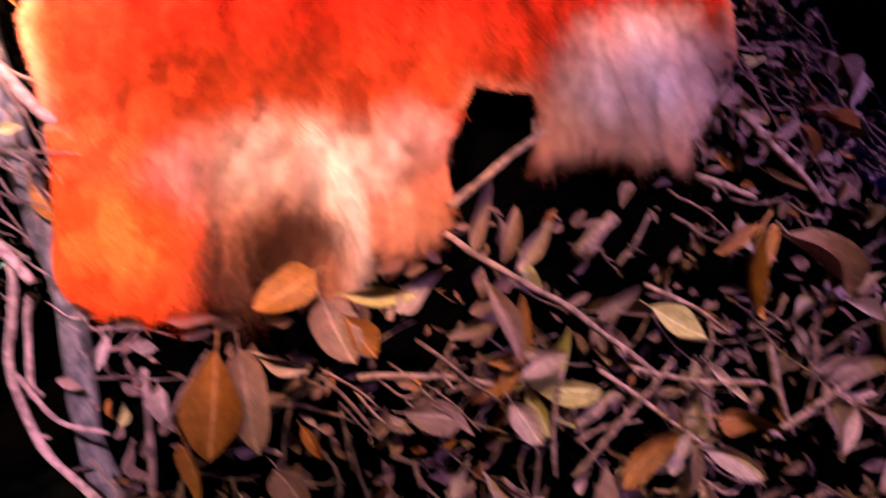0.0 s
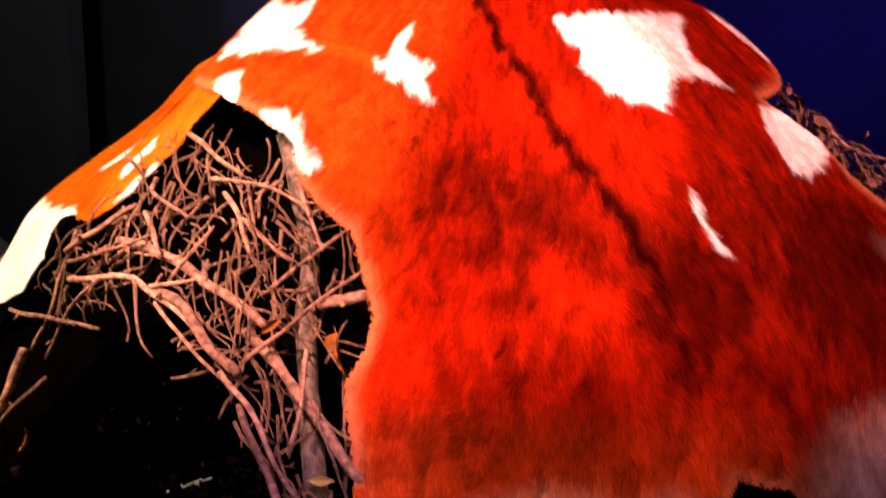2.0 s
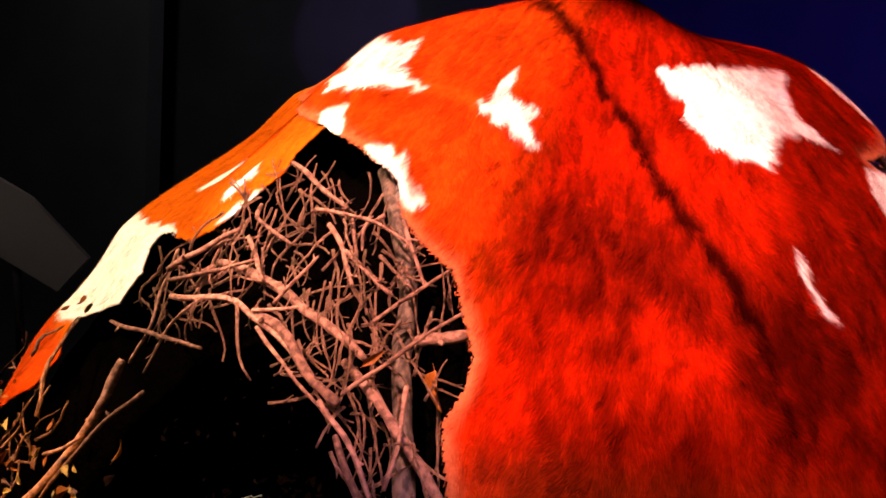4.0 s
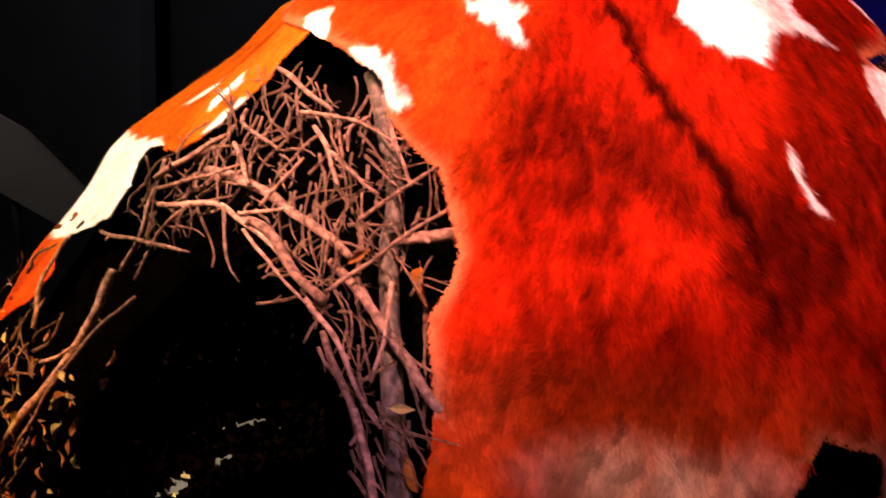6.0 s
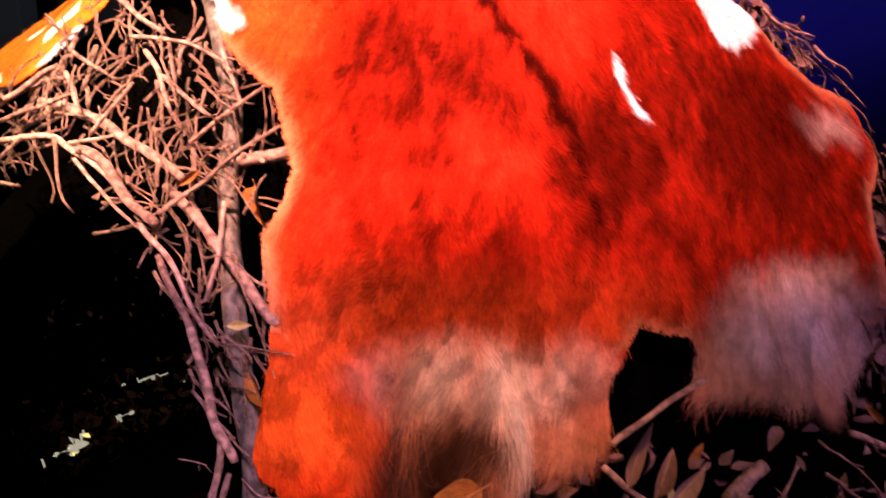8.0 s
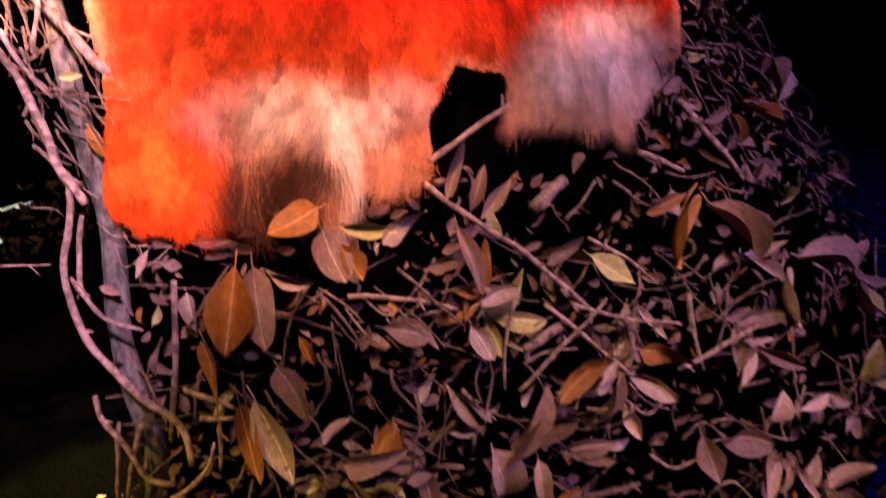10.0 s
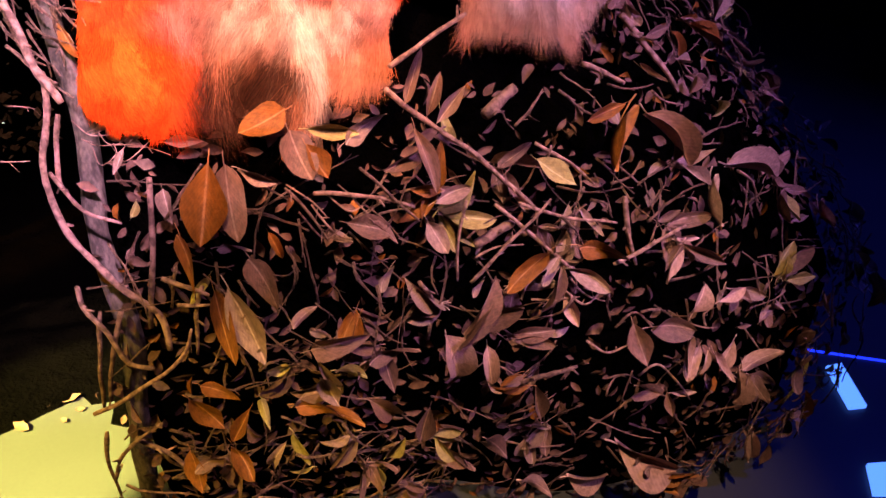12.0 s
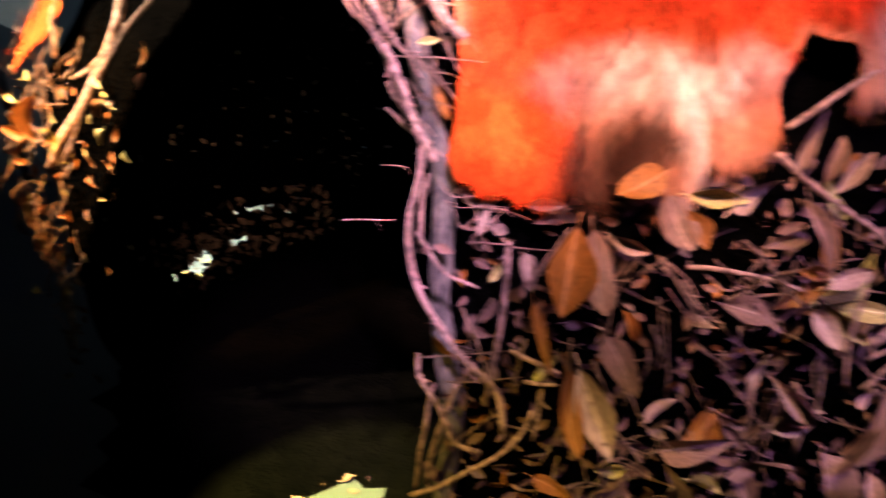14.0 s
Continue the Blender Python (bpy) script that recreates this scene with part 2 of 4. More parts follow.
def basis(turn, height):
    """Unit vectors on the hut's surface: along the turn, up the slope, and outwards."""
    a = Vector(place(turn + 0.01, height) - place(turn - 0.01, height)).normalized()
    b = Vector(place(turn, height + 0.01) - place(turn, height - 0.01)).normalized()
    c = a.cross(b).normalized()
    return a, c.cross(a).normalized(), c


def inside(poly, x, y):
    x, y = np.asarray(x, float), np.asarray(y, float)
    hit = np.zeros(x.shape, bool)
    for (x0, y0), (x1, y1) in zip(poly, poly[1:] + poly[:1]):
        if y0 != y1:
            hit ^= ((y0 > y) != (y1 > y)) & (x < (x1 - x0) * (y - y0) / (y1 - y0) + x0)
    return hit


def edge_distance(poly, x, y, closed=True):
    best = np.full(np.shape(x), 9.0)
    for (x0, y0), (x1, y1) in zip(poly, poly[1:] + poly[:1] if closed else poly[1:]):
        dx, dy = x1 - x0, y1 - y0
        t = np.clip(((x - x0) * dx + (y - y0) * dy) / (dx * dx + dy * dy), 0, 1)
        best = np.minimum(best, np.hypot(x - x0 - t * dx, y - y0 - t * dy))
    return best


def ripple(x, y, f, seed=0.0):
    """Cheap smooth noise, about -1 to 1."""
    return (np.sin(f * x * 1.3 + 2.1 * np.sin(f * y * 0.7 + seed) + seed) + np.sin(f * y * 1.1 + 1.7 * np.sin(f * x * 0.9 - seed) + 2 * seed) + 0.6 * np.sin(f * 2.3 * (x + y) + 3 * seed)) / 2.6


DOOR = [(-0.93, -0.1), (-0.94, 0.30), (-0.92, 0.50), (-0.86, 0.78), (-0.80, 0.95), (-0.73, 1.10), (-0.70, 1.17), (-0.64, 1.214), (-0.535, 1.253), (-0.40, 1.267), (-0.314, 1.249), (-0.237, 1.215),
        (-0.181, 1.157), (-0.118, 1.069), (-0.085, 0.99), (-0.085, 0.90), (-0.07, 0.83), (-0.044, 0.768), (-0.02, 0.65), (0.0, 0.42), (-0.01, -0.1)]
HIDE = [(-1.126, 1.669), (-0.865, 2.000), (1.36, 2.000), (1.36, 1.790), (1.30, 1.715), (1.10, 1.66), (0.975, 1.637), (1.077, 1.571), (1.070, 1.517), (1.119, 1.464), (1.352, 1.424), (1.256, 1.370), (1.105, 1.287), (1.021, 1.190), (0.970, 1.135),
        (0.912, 1.121), (0.847, 1.108), (0.812, 1.088), (0.785, 1.066), (0.752, 1.075), (0.685, 1.080), (0.633, 1.090), (0.600, 1.088), (0.603, 1.104), (0.609, 1.121), (0.591, 1.140), (0.554, 1.144), (0.517, 1.153), (0.490, 1.126),
        (0.465, 1.099), (0.460, 1.071), (0.463, 1.045), (0.446, 1.022), (0.415, 1.026), (0.390, 1.012), (0.362, 1.018), (0.335, 0.998), (0.300, 1.004), (0.262, 1.000), (0.225, 1.008), (0.190, 0.996), (0.150, 0.980), (0.130, 0.960), (0.122, 0.943),
        (0.109, 0.935), (0.090, 0.948), (0.076, 0.950), (0.055, 0.943), (0.034, 0.958), (0.014, 0.965), (0.004, 0.983), (0.010, 1.039), (0.008, 1.099), (-0.015, 1.171), (-0.046, 1.240), (-0.024, 1.287), (-0.028, 1.322), (-0.115, 1.423),
        (-0.176, 1.445), (-0.244, 1.476), (-0.280, 1.503), (-0.313, 1.536), (-0.351, 1.553), (-0.403, 1.565), (-0.460, 1.583), (-0.628, 1.616)]
LIMB = [(-0.60, 1.638), (-0.628, 1.616), (-0.64, 1.561), (-0.63, 1.526), (-0.652, 1.496), (-0.667, 1.468), (-0.687, 1.429), (-0.70, 1.407), (-0.744, 1.379), (-0.80, 1.372), (-0.86, 1.377), (-0.90, 1.365), (-0.885, 1.335), (-0.835, 1.30),
        (-0.845, 1.232), (-0.93, 1.19), (-1.0, 1.155), (-0.985, 1.13), (-0.91, 1.105), (-0.895, 1.05), (-0.94, 0.995), (-0.996, 0.955), (-1.06, 0.985), (-1.12, 1.03), (-1.22, 1.11), (-1.3, 1.2), (-1.32, 1.4), (-1.27, 1.66), (-0.95, 1.76), (-0.6, 1.72)]

# ---- the hall ----
bm = bmesh.new()
bmesh.ops.create_grid(bm, x_segments=8, y_segments=8, size=6, matrix=Matrix.Translation((0, 2, 0)))
tagged(part("floor", bm, FLOOR), "dark smooth exhibition floor under the hut", "floor", kind="structure")
for nm, dims in (("wall_north", (-6, 6.0, 0, 6, 6.15, 3.6)), ("wall_south", (-6, -4.15, 0, 6, -4.0, 3.6)), ("wall_west", (-6.15, -4.15, 0, -6.0, 6.15, 3.6)), ("wall_east", (6.0, -4.15, 0, 6.15, 6.15, 3.6))):
    bm = bmesh.new()
    box(bm, *dims)
    tagged(part(nm, bm, WALL), "dark painted exhibition wall", "wall", kind="structure")
bm = bmesh.new()
box(bm, -6, 4.6, 0, -4.04, 4.75, 3.6)
tagged(part("wall_partition", bm, WALL), "dark grey painted partition wall", "wall", kind="structure")
bm = bmesh.new()
box(bm, -6.15, -4.15, 3.6, 6.15, 6.15, 3.75)
tagged(part("ceiling", bm, WALL), "dark ceiling of the exhibition hall", "ceiling", kind="structure")

# ---- the hut ----
hut = empty("brushwood_hut", "round hut of branches and dead leaves with an arched doorway", "hut", at=(AXIS_X, AXIS_Y, 0))


def child(ob, parent):
    ob.parent = parent
    ob.matrix_parent_inverse = Matrix.Translation(-Vector(parent.location))
    return ob


def lining():
    """The inner shell of packed brush, coloured black for the shade in it, open at the doorway and at a low ragged gap
    in the back.
    """
    nt, nz = 600, 210
    turns = np.linspace(-math.pi, math.pi, nt, endpoint=False)
    steps = np.concatenate([np.linspace(0, 0.95, nz - 20), np.linspace(0.955, 0.9995, 20)])
    a, s = np.meshgrid(turns, steps)
    a, s = a.ravel(), s.ravel()
    z = s * crest(a)
    o = -0.05 + 0.02 * ripple(a * 5, z * 6, 2.0, 1.0) - 0.06 * ease((0.05 - a) / 0.1) * ease((a + 0.95) / 0.1) * ease((1.62 - z) / 0.05)
    verts = place(a, z, np.maximum(o, 0.01 - radius(a, z))).T - np.stack([0 * s, 0 * s, 0.03 * s], 1)
    # the middle of each face
    fa, fs = np.meshgrid(turns + math.pi / nt, (steps[1:] + steps[:-1]) / 2)
    fz = fs * crest(fa)
    rag = 0.010 + 0.012 * np.sin(23 * fa) + 0.012 * np.sin(47 * fa + 1) + 0.010 * np.sin(131 * fa)
    gap = (fa > -1.80) & (fa < -1.47) & (np.abs(fz - 0.10 - 0.012 * np.sin(17 * fa)) < 1.1 * rag)
    gap |= (fa > -2.0) & (fa < -1.74) & (np.abs(fz - 0.20 - 0.012 * np.sin(17 * fa)) < 0.30 * rag)
    specks = (ripple(fa, fz, 170, 2.0) > 0.90) & (ripple(fa, fz, 60, 5.0) > 0.35) & (fa > -2.3) & (fa < -1.1) & (fz < 0.6) & (fz > 0.12)
    keep = ~(inside(DOOR, fa, fz) | gap | specks)
    i, k = np.nonzero(keep)
    j = (k + 1) % nt
    faces = np.stack([i * nt + k, i * nt + j, i * nt + nt + j, i * nt + nt + k], 1).tolist()
    verts = verts.tolist() + [(AXIS_X, AXIS_Y, 1.87)]
    for k in range(nt):
        faces.append(((nz - 1) * nt + k, (nz - 1) * nt + (k + 1) % nt, len(verts) - 1))
    ob = from_arrays("brush_lining", verts, faces, SHADE_BLACK, hut, "packed brush behind the branches, blackened in its colour for shade")
    mod = ob.modifiers.new("thickness", "SOLIDIFY")
    mod.thickness, mod.offset = 0.012, -1
    child(ob, hut)


lining()
# black sheet for the shade inside; its front edge cuts off the yellow pool
edge = [1.30 - 0.51 * float(ease((w + 0.68) / 0.32)) * (w < 1) + 0.03 * math.sin(23 * w + 1) + 0.035 * math.sin(47 * w) for w in [2 * math.pi * k / 120 - (2 * math.pi if k > 60 else 0) for k in range(120)]]
verts = [(AXIS_X, AXIS_Y, 0.03)]
for k in range(120):
    w = 2 * math.pi * k / 120
    verts += [(AXIS_X + edge[k] * q * math.sin(w), AXIS_Y - edge[k] * q * math.cos(w), h) for q, h in ((0.6, 0.03), (0.93, 0.022), (1.0, 0.0))]
faces = []
for k in range(120):
    i, j = 1 + 3 * k, 1 + 3 * ((k + 1) % 120)
    faces += [(0, i, j), (i, i + 1, j + 1, j), (i + 1, i + 2, j + 2, j + 1)]
child(from_arrays("earth_floor", verts, faces, SHADE_BLACK, hut, "black sheet on the hut floor standing in for the shade inside"), hut)
rng = random.Random(5)


def branch(track, out, r0, r1, mat=None, name="branch", wobble=0.0055):
    """A crooked branch that follows the hut's surface through (turn, height) places."""
    pts = smoothed([place(a, z, out + rng.uniform(-0.008, 0.008)) for a, z in track], 5 if len(track) > 2 else 7)
    n = len(pts) - 1
    seed = rng.uniform(0, 99)
    pts = [p + wobble * noise.noise_vector(p * 14 + Vector((seed, 0, 0))) for p in pts]
    radii = [0.80 * (r0 + (r1 - r0) * i / n) * (1 + 0.26 * noise.noise(Vector((i * 0.9, seed, 0)))) for i in range(n + 1)]
    radii[0] *= 0.85
    radii[-1] *= 0.8
    v, f = tube(pts, radii, 8)
    # short stubs where side shoots were cut
    for _ in range(rng.randint(1, 3) if n > 6 else 0):
        k = rng.randrange(1, n)
        way = (pts[k + 1] - pts[k]).normalized()
        side = way.orthogonal().normalized()
        side.rotate(Matrix.Rotation(rng.uniform(0, 6.28), 3, way))
        tip = pts[k] + (side + 0.7 * way) * rng.uniform(0.008, 0.018)
        sv, sf = tube([pts[k], pts[k].lerp(tip, 0.6), tip], [radii[k] * 0.6, radii[k] * 0.5, radii[k] * 0.35], 6)
        f += [tuple(q + len(v) for q in face) for face in sf]
        v += sv
    return child(from_arrays(name, v, f, mat or BARK, hut), hut)


# leaf and twig forms, shared between pieces
def leaf_mesh(name, mat, fold, curl, twist, seed):
    n, verts, faces = 11, [], []
    for i in range(n):
        t = i / (n - 1)
        w = 0.5 * (math.sin(math.pi * t ** (0.95 + 0.3 * math.sin(seed))) ** (0.75 + 0.1 * math.cos(seed))) * (1 - 0.22 * t) + 0.010
        for k, s in enumerate((-1, -0.5, 0, 0.5, 1)):
            y = s * w * (1 + 0.07 * math.sin(9 * t + seed + 3 * s))
            z = fold * abs(s) * w + curl * (t - 0.4) ** 2 - 0.02 * (s == 0) + 0.04 * math.sin(5 * t + seed) * s + twist * s * w * (t - 0.3)
            verts.append((t - 0.05, y, z))
    for i in range(n - 1):
        for k in range(4):
            faces.append((i * 5 + k, i * 5 + k + 1, i * 5 + k + 6, i * 5 + k + 5))
    # a stalk
    sv, sf = tube([(-0.22, 0, 0.03), (-0.1, 0, 0.0), (0.2, 0, -0.01)], [0.014, 0.014, 0.008], 4)
    faces += [tuple(q + len(verts) for q in f) for f in sf]
    verts += [tuple(v) for v in sv]
    me = bpy.data.meshes.new(name)
    me.from_pydata(verts, [], faces)
    me.polygons.foreach_set("use_smooth", [True] * len(me.polygons))
    me.materials.append(mat)
    return me


LEAVES = {kind: [leaf_mesh("leaf", mat, *form, 1.7 * i) for i, form in enumerate([(0.25, 0.25, 0.2), (0.4, -0.35, -0.3), (0.15, 0.55, 0.45), (-0.22, 0.4, -0.5), (0.5, 0.2, 0.15), (0.35, 0.7, -0.35), (0.6, -0.3, 0.3)])] for kind, mat in LEAF.items()}


def leaf(a, z, angle, length, width, kind, out, tilt=None):
    """A dead leaf that lies on the hut's skin: its tip points along angle, counted from the turn towards the slope."""
    u, v, n = basis(a, z)
    w = radians(angle)
    x = math.cos(w) * u + math.sin(w) * v
    x = (x + (rng.uniform(-0.25, 0.35) if tilt is None else tilt) * n).normalized()
    y = n.cross(x).normalized()
    y.rotate(Matrix.Rotation(rng.uniform(-0.45, 0.45), 3, x))
    zz = x.cross(y)
    ob = new("leaf", rng.choice(LEAVES[kind]))
    m = Matrix((x * length, y * width * rng.uniform(0.75, 0.98), zz * length * rng.uniform(0.8, 1.4))).transposed().to_4x4()
    at = Vector(place(a, z, out)) - 0.45 * length * x
    m.translation = at
    ob.parent = hut
    ob.matrix_parent_inverse = Matrix.Translation(-Vector(hut.location))
    ob.matrix_basis = m
    return ob


branch([(-0.419, 1.317), (-0.350, 1.309), (-0.269, 1.270), (-0.197, 1.239)], 0.045, 0.0102, 0.0093)
branch([(-0.578, 1.372), (-0.423, 1.355), (-0.292, 1.323), (-0.191, 1.295)], 0.035, 0.0102, 0.0092)
branch([(-0.623, 1.303), (-0.501, 1.326), (-0.384, 1.311), (-0.251, 1.259)], 0.050, 0.0068, 0.0048)
branch([(-0.656, 1.325), (-0.566, 1.356), (-0.485, 1.392)], 0.060, 0.0048, 0.0034)
branch([(-0.672, 1.340), (-0.629, 1.389), (-0.570, 1.426)], 0.050, 0.0076, 0.0053)
branch([(-0.719, 1.235), (-0.570, 1.253), (-0.465, 1.259)], 0.070, 0.0051, 0.0035)
branch([(-0.554, 1.476), (-0.528, 1.455), (-0.486, 1.440), (-0.427, 1.426)], 0.060, 0.0051, 0.0036)
branch([(-0.194, 1.347), (-0.154, 1.382), (-0.101, 1.428)], 0.055, 0.0042, 0.0029)
branch([(-0.186, 1.256), (-0.150, 1.298), (-0.106, 1.337), (-0.058, 1.379)], 0.060, 0.0045, 0.0031)
branch([(-0.137, 1.318), (-0.103, 1.330), (-0.051, 1.339)], 0.000, 0.0114, 0.0114)
branch([(-0.233, 1.282), (-0.153, 1.251), (-0.051, 1.174), (0.011, 1.136)], 0.030, 0.0092, 0.0101)
branch([(-0.194, 1.199), (-0.122, 1.122), (-0.057, 1.024)], 0.030, 0.0061, 0.0073)
branch([(-0.233, 1.238), (-0.166, 1.199), (-0.112, 1.152), (-0.063, 1.108)], 0.040, 0.0054, 0.0038)
branch([(-0.575, 1.545), (-0.462, 1.514), (-0.362, 1.486)], 0.050, 0.0063, 0.0044)
branch([(-0.424, 1.481), (-0.306, 1.481), (-0.195, 1.454)], 0.060, 0.0043, 0.0030)
branch([(-0.376, 1.460), (-0.312, 1.422), (-0.264, 1.387)], 0.050, 0.0056, 0.0039)
branch([(-0.312, 1.429), (-0.246, 1.404), (-0.191, 1.383)], 0.050, 0.0054, 0.0038)
branch([(-0.230, 1.482), (-0.182, 1.441), (-0.137, 1.399)], 0.050, 0.0045, 0.0031)
branch([(-0.334, 1.474), (-0.293, 1.423)], 0.050, 0.0042, 0.0029)
branch([(-0.283, 1.486), (-0.306, 1.464), (-0.285, 1.432)], 0.050, 0.0041, 0.0029)
branch([(-0.538, 1.417), (-0.438, 1.367)], 0.055, 0.0060, 0.0042)
branch([(-0.387, 1.341), (-0.366, 1.380), (-0.341, 1.419)], 0.060, 0.0041, 0.0029)
branch([(-0.411, 1.326), (-0.334, 1.348)], 0.060, 0.0042, 0.0029)
branch([(-0.104, 1.280), (-0.090, 1.213), (-0.088, 1.160)], 0.050, 0.0048, 0.0033)
branch([(-0.389, 1.305), (-0.299, 1.276), (-0.214, 1.238)], 0.060, 0.0041, 0.0029)
branch([(-0.678, 1.178), (-0.692, 1.067), (-0.733, 0.945), (-0.799, 0.808)], 0.030, 0.0110, 0.0110)
branch([(-0.560, 1.163), (-0.621, 1.090), (-0.682, 0.964), (-0.741, 0.821)], 0.050, 0.0056, 0.0039)
branch([(-0.708, 1.005), (-0.652, 1.055)], 0.060, 0.0047, 0.0033)
branch([(-0.730, 1.367), (-0.704, 1.321), (-0.648, 1.253), (-0.645, 1.187)], 0.040, 0.0050, 0.0035)
branch([(-0.541, 1.318), (-0.590, 1.265), (-0.595, 1.182)], 0.050, 0.0040, 0.0028)
# stems and twigs low on the jamb and the leaf wall
branch([(-0.036, 1.020), (-0.028, 0.975), (-0.030, 0.940), (-0.032, 0.900), (-0.025, 0.830), (0.005, 0.772), (0.045, 0.718), (0.098, 0.661), (0.112, 0.596)], 0.045, 0.0060, 0.0068)
branch([(-0.018, 0.960), (-0.026, 0.915), (-0.020, 0.870), (-0.012, 0.850)], 0.040, 0.0050, 0.0040)
branch([(-0.012, 0.700), (-0.010, 0.660), (0.016, 0.622), (0.050, 0.560), (0.085, 0.545)], 0.040, 0.0056, 0.0050)
branch([(-0.021, 0.890), (0.024, 0.848), (0.070, 0.822)], 0.070, 0.0044, 0.0031)
branch([(0.100, 0.879), (0.100, 0.781), (0.087, 0.630)], 0.040, 0.0057, 0.0057)
branch([(0.009, 0.642), (-0.004, 0.536), (-0.017, 0.423)], 0.020, 0.0047, 0.0047)
branch([(0.044, 0.653), (0.021, 0.559), (0.005, 0.453)], 0.030, 0.0062, 0.0046)
branch([(-0.102, 1.123), (-0.064, 1.070), (-0.037, 1.029), (-0.009, 0.980)], 0.050, 0.0070, 0.0080)
branch([(0.438, 1.013), (0.504, 0.956), (0.573, 0.903), (0.665, 0.808)], 0.060, 0.0061, 0.0047)
branch([(0.443, 1.049), (0.500, 1.079), (0.570, 1.114)], 0.080, 0.0056, 0.0042)
branch([(0.594, 0.960), (0.655, 0.996)], 0.060, 0.0138, 0.0118)
branch([(0.567, 0.751), (0.633, 0.780)], 0.050, 0.0121, 0.0101)
branch([(0.549, 0.697), (0.601, 0.759), (0.676, 0.831)], 0.080, 0.0046, 0.0032)
branch([(0.626, 0.830), (0.693, 0.800), (0.771, 0.782)], 0.070, 0.0045, 0.0032)
branch([(0.762, 0.710), (0.819, 0.735), (0.873, 0.766)], 0.070, 0.0054, 0.0038)
branch([(0.601, 0.817), (0.661, 0.755), (0.716, 0.690)], 0.060, 0.0050, 0.0035)
branch([(0.634, 0.470), (0.667, 0.492), (0.712, 0.504)], 0.070, 0.0068, 0.0048)
branch([(0.324, 0.867), (0.384, 0.865), (0.467, 0.839)], 0.070, 0.0051, 0.0036)
branch([(0.386, 0.906), (0.426, 0.868), (0.475, 0.808)], 0.070, 0.0037, 0.0026)
branch([(0.285, 0.882), (0.318, 0.839), (0.340, 0.801)], 0.080, 0.0033, 0.0023)
branch([(0.543, 0.842), (0.531, 0.777), (0.527, 0.705)], 0.080, 0.0039, 0.0028)
branch([(0.810, 0.811), (0.805, 0.754), (0.807, 0.694)], 0.040, 0.0076, 0.0043)
branch([(0.167, 0.720), (0.156, 0.669), (0.153, 0.593)], 0.060, 0.0049, 0.0034)
branch([(0.117, 0.741), (0.154, 0.727), (0.179, 0.717)], 0.070, 0.0054, 0.0038)
branch([(0.137, 0.703), (0.178, 0.698)], 0.070, 0.0045, 0.0031)
branch([(-0.010, 0.454), (0.055, 0.503), (0.126, 0.580), (0.147, 0.649)], 0.060, 0.0055, 0.0036)
branch([(-0.002, 0.404), (-0.006, 0.305), (-0.004, 0.209)], 0.060, 0.0055, 0.0030)
branch([(0.040, 0.381), (0.099, 0.311), (0.126, 0.218)], 0.050, 0.0065, 0.0040)
branch([(-0.005, 0.276), (0.029, 0.370), (0.089, 0.436)], 0.060, 0.0050, 0.0036)
branch([(0.682, 0.909), (0.725, 0.877), (0.763, 0.838)], 0.050, 0.0046, 0.0032)
branch([(0.898, 1.086), (0.935, 1.030), (0.970, 0.954)], 0.050, 0.0085, 0.0056)
branch([(0.790, 1.020), (0.858, 0.988)], 0.050, 0.0074, 0.0053)
branch([(0.480, 0.696), (0.508, 0.645)], 0.050, 0.0050, 0.0035)
branch([(-0.085, 0.965), (-0.065, 0.966), (-0.048, 0.965)], 0.040, 0.0015, 0.0010)
branch([(-0.132, 0.881), (-0.091, 0.888), (-0.056, 0.894)], 0.040, 0.0015, 0.0010)
branch([(-0.010, 0.946), (0.009, 0.924), (0.046, 0.931)], 0.012, 0.0013, 0.0009)
branch([(0.004, 0.923), (0.022, 0.910), (0.059, 0.918)], 0.012, 0.0013, 0.0009)
branch([(0.017, 0.945), (0.036, 0.942), (0.072, 0.952)], 0.012, 0.0013, 0.0009)
branch([(0.016, 0.908), (0.034, 0.885), (0.074, 0.925)], 0.012, 0.0013, 0.0009)
branch([(0.030, 0.932), (0.049, 0.919), (0.086, 0.916)], 0.012, 0.0013, 0.0009)
branch([(0.043, 0.954), (0.061, 0.950), (0.098, 0.948)], 0.012, 0.0013, 0.0009)
branch([(0.044, 0.917), (0.062, 0.894), (0.101, 0.923)], 0.012, 0.0013, 0.0009)
branch([(0.058, 0.941), (0.075, 0.927), (0.114, 0.956)], 0.012, 0.0013, 0.0009)
branch([(0.069, 0.917), (0.086, 0.912), (0.123, 0.899)], 0.012, 0.0013, 0.0009)
branch([(0.290, 0.881), (0.320, 0.859), (0.343, 0.826)], 0.060, 0.0023, 0.0014)
branch([(0.305, 0.835), (0.336, 0.799), (0.361, 0.813)], 0.060, 0.0024, 0.0014)
branch([(0.323, 0.849), (0.354, 0.802), (0.378, 0.790)], 0.060, 0.0023, 0.0014)
branch([(0.342, 0.862), (0.373, 0.839), (0.398, 0.840)], 0.060, 0.0023, 0.0014)
branch([(0.360, 0.877), (0.391, 0.841), (0.416, 0.818)], 0.060, 0.0023, 0.0014)
branch([(0.376, 0.827), (0.408, 0.779), (0.435, 0.803)], 0.060, 0.0024, 0.0014)
branch([(0.395, 0.842), (0.428, 0.815), (0.453, 0.780)], 0.060, 0.0024, 0.0014)
branch([(0.566, 0.732), (0.597, 0.754), (0.636, 0.756)], 0.060, 0.0030, 0.0020)
branch([(0.649, 0.648), (0.677, 0.647), (0.712, 0.655)], 0.060, 0.0032, 0.0021)
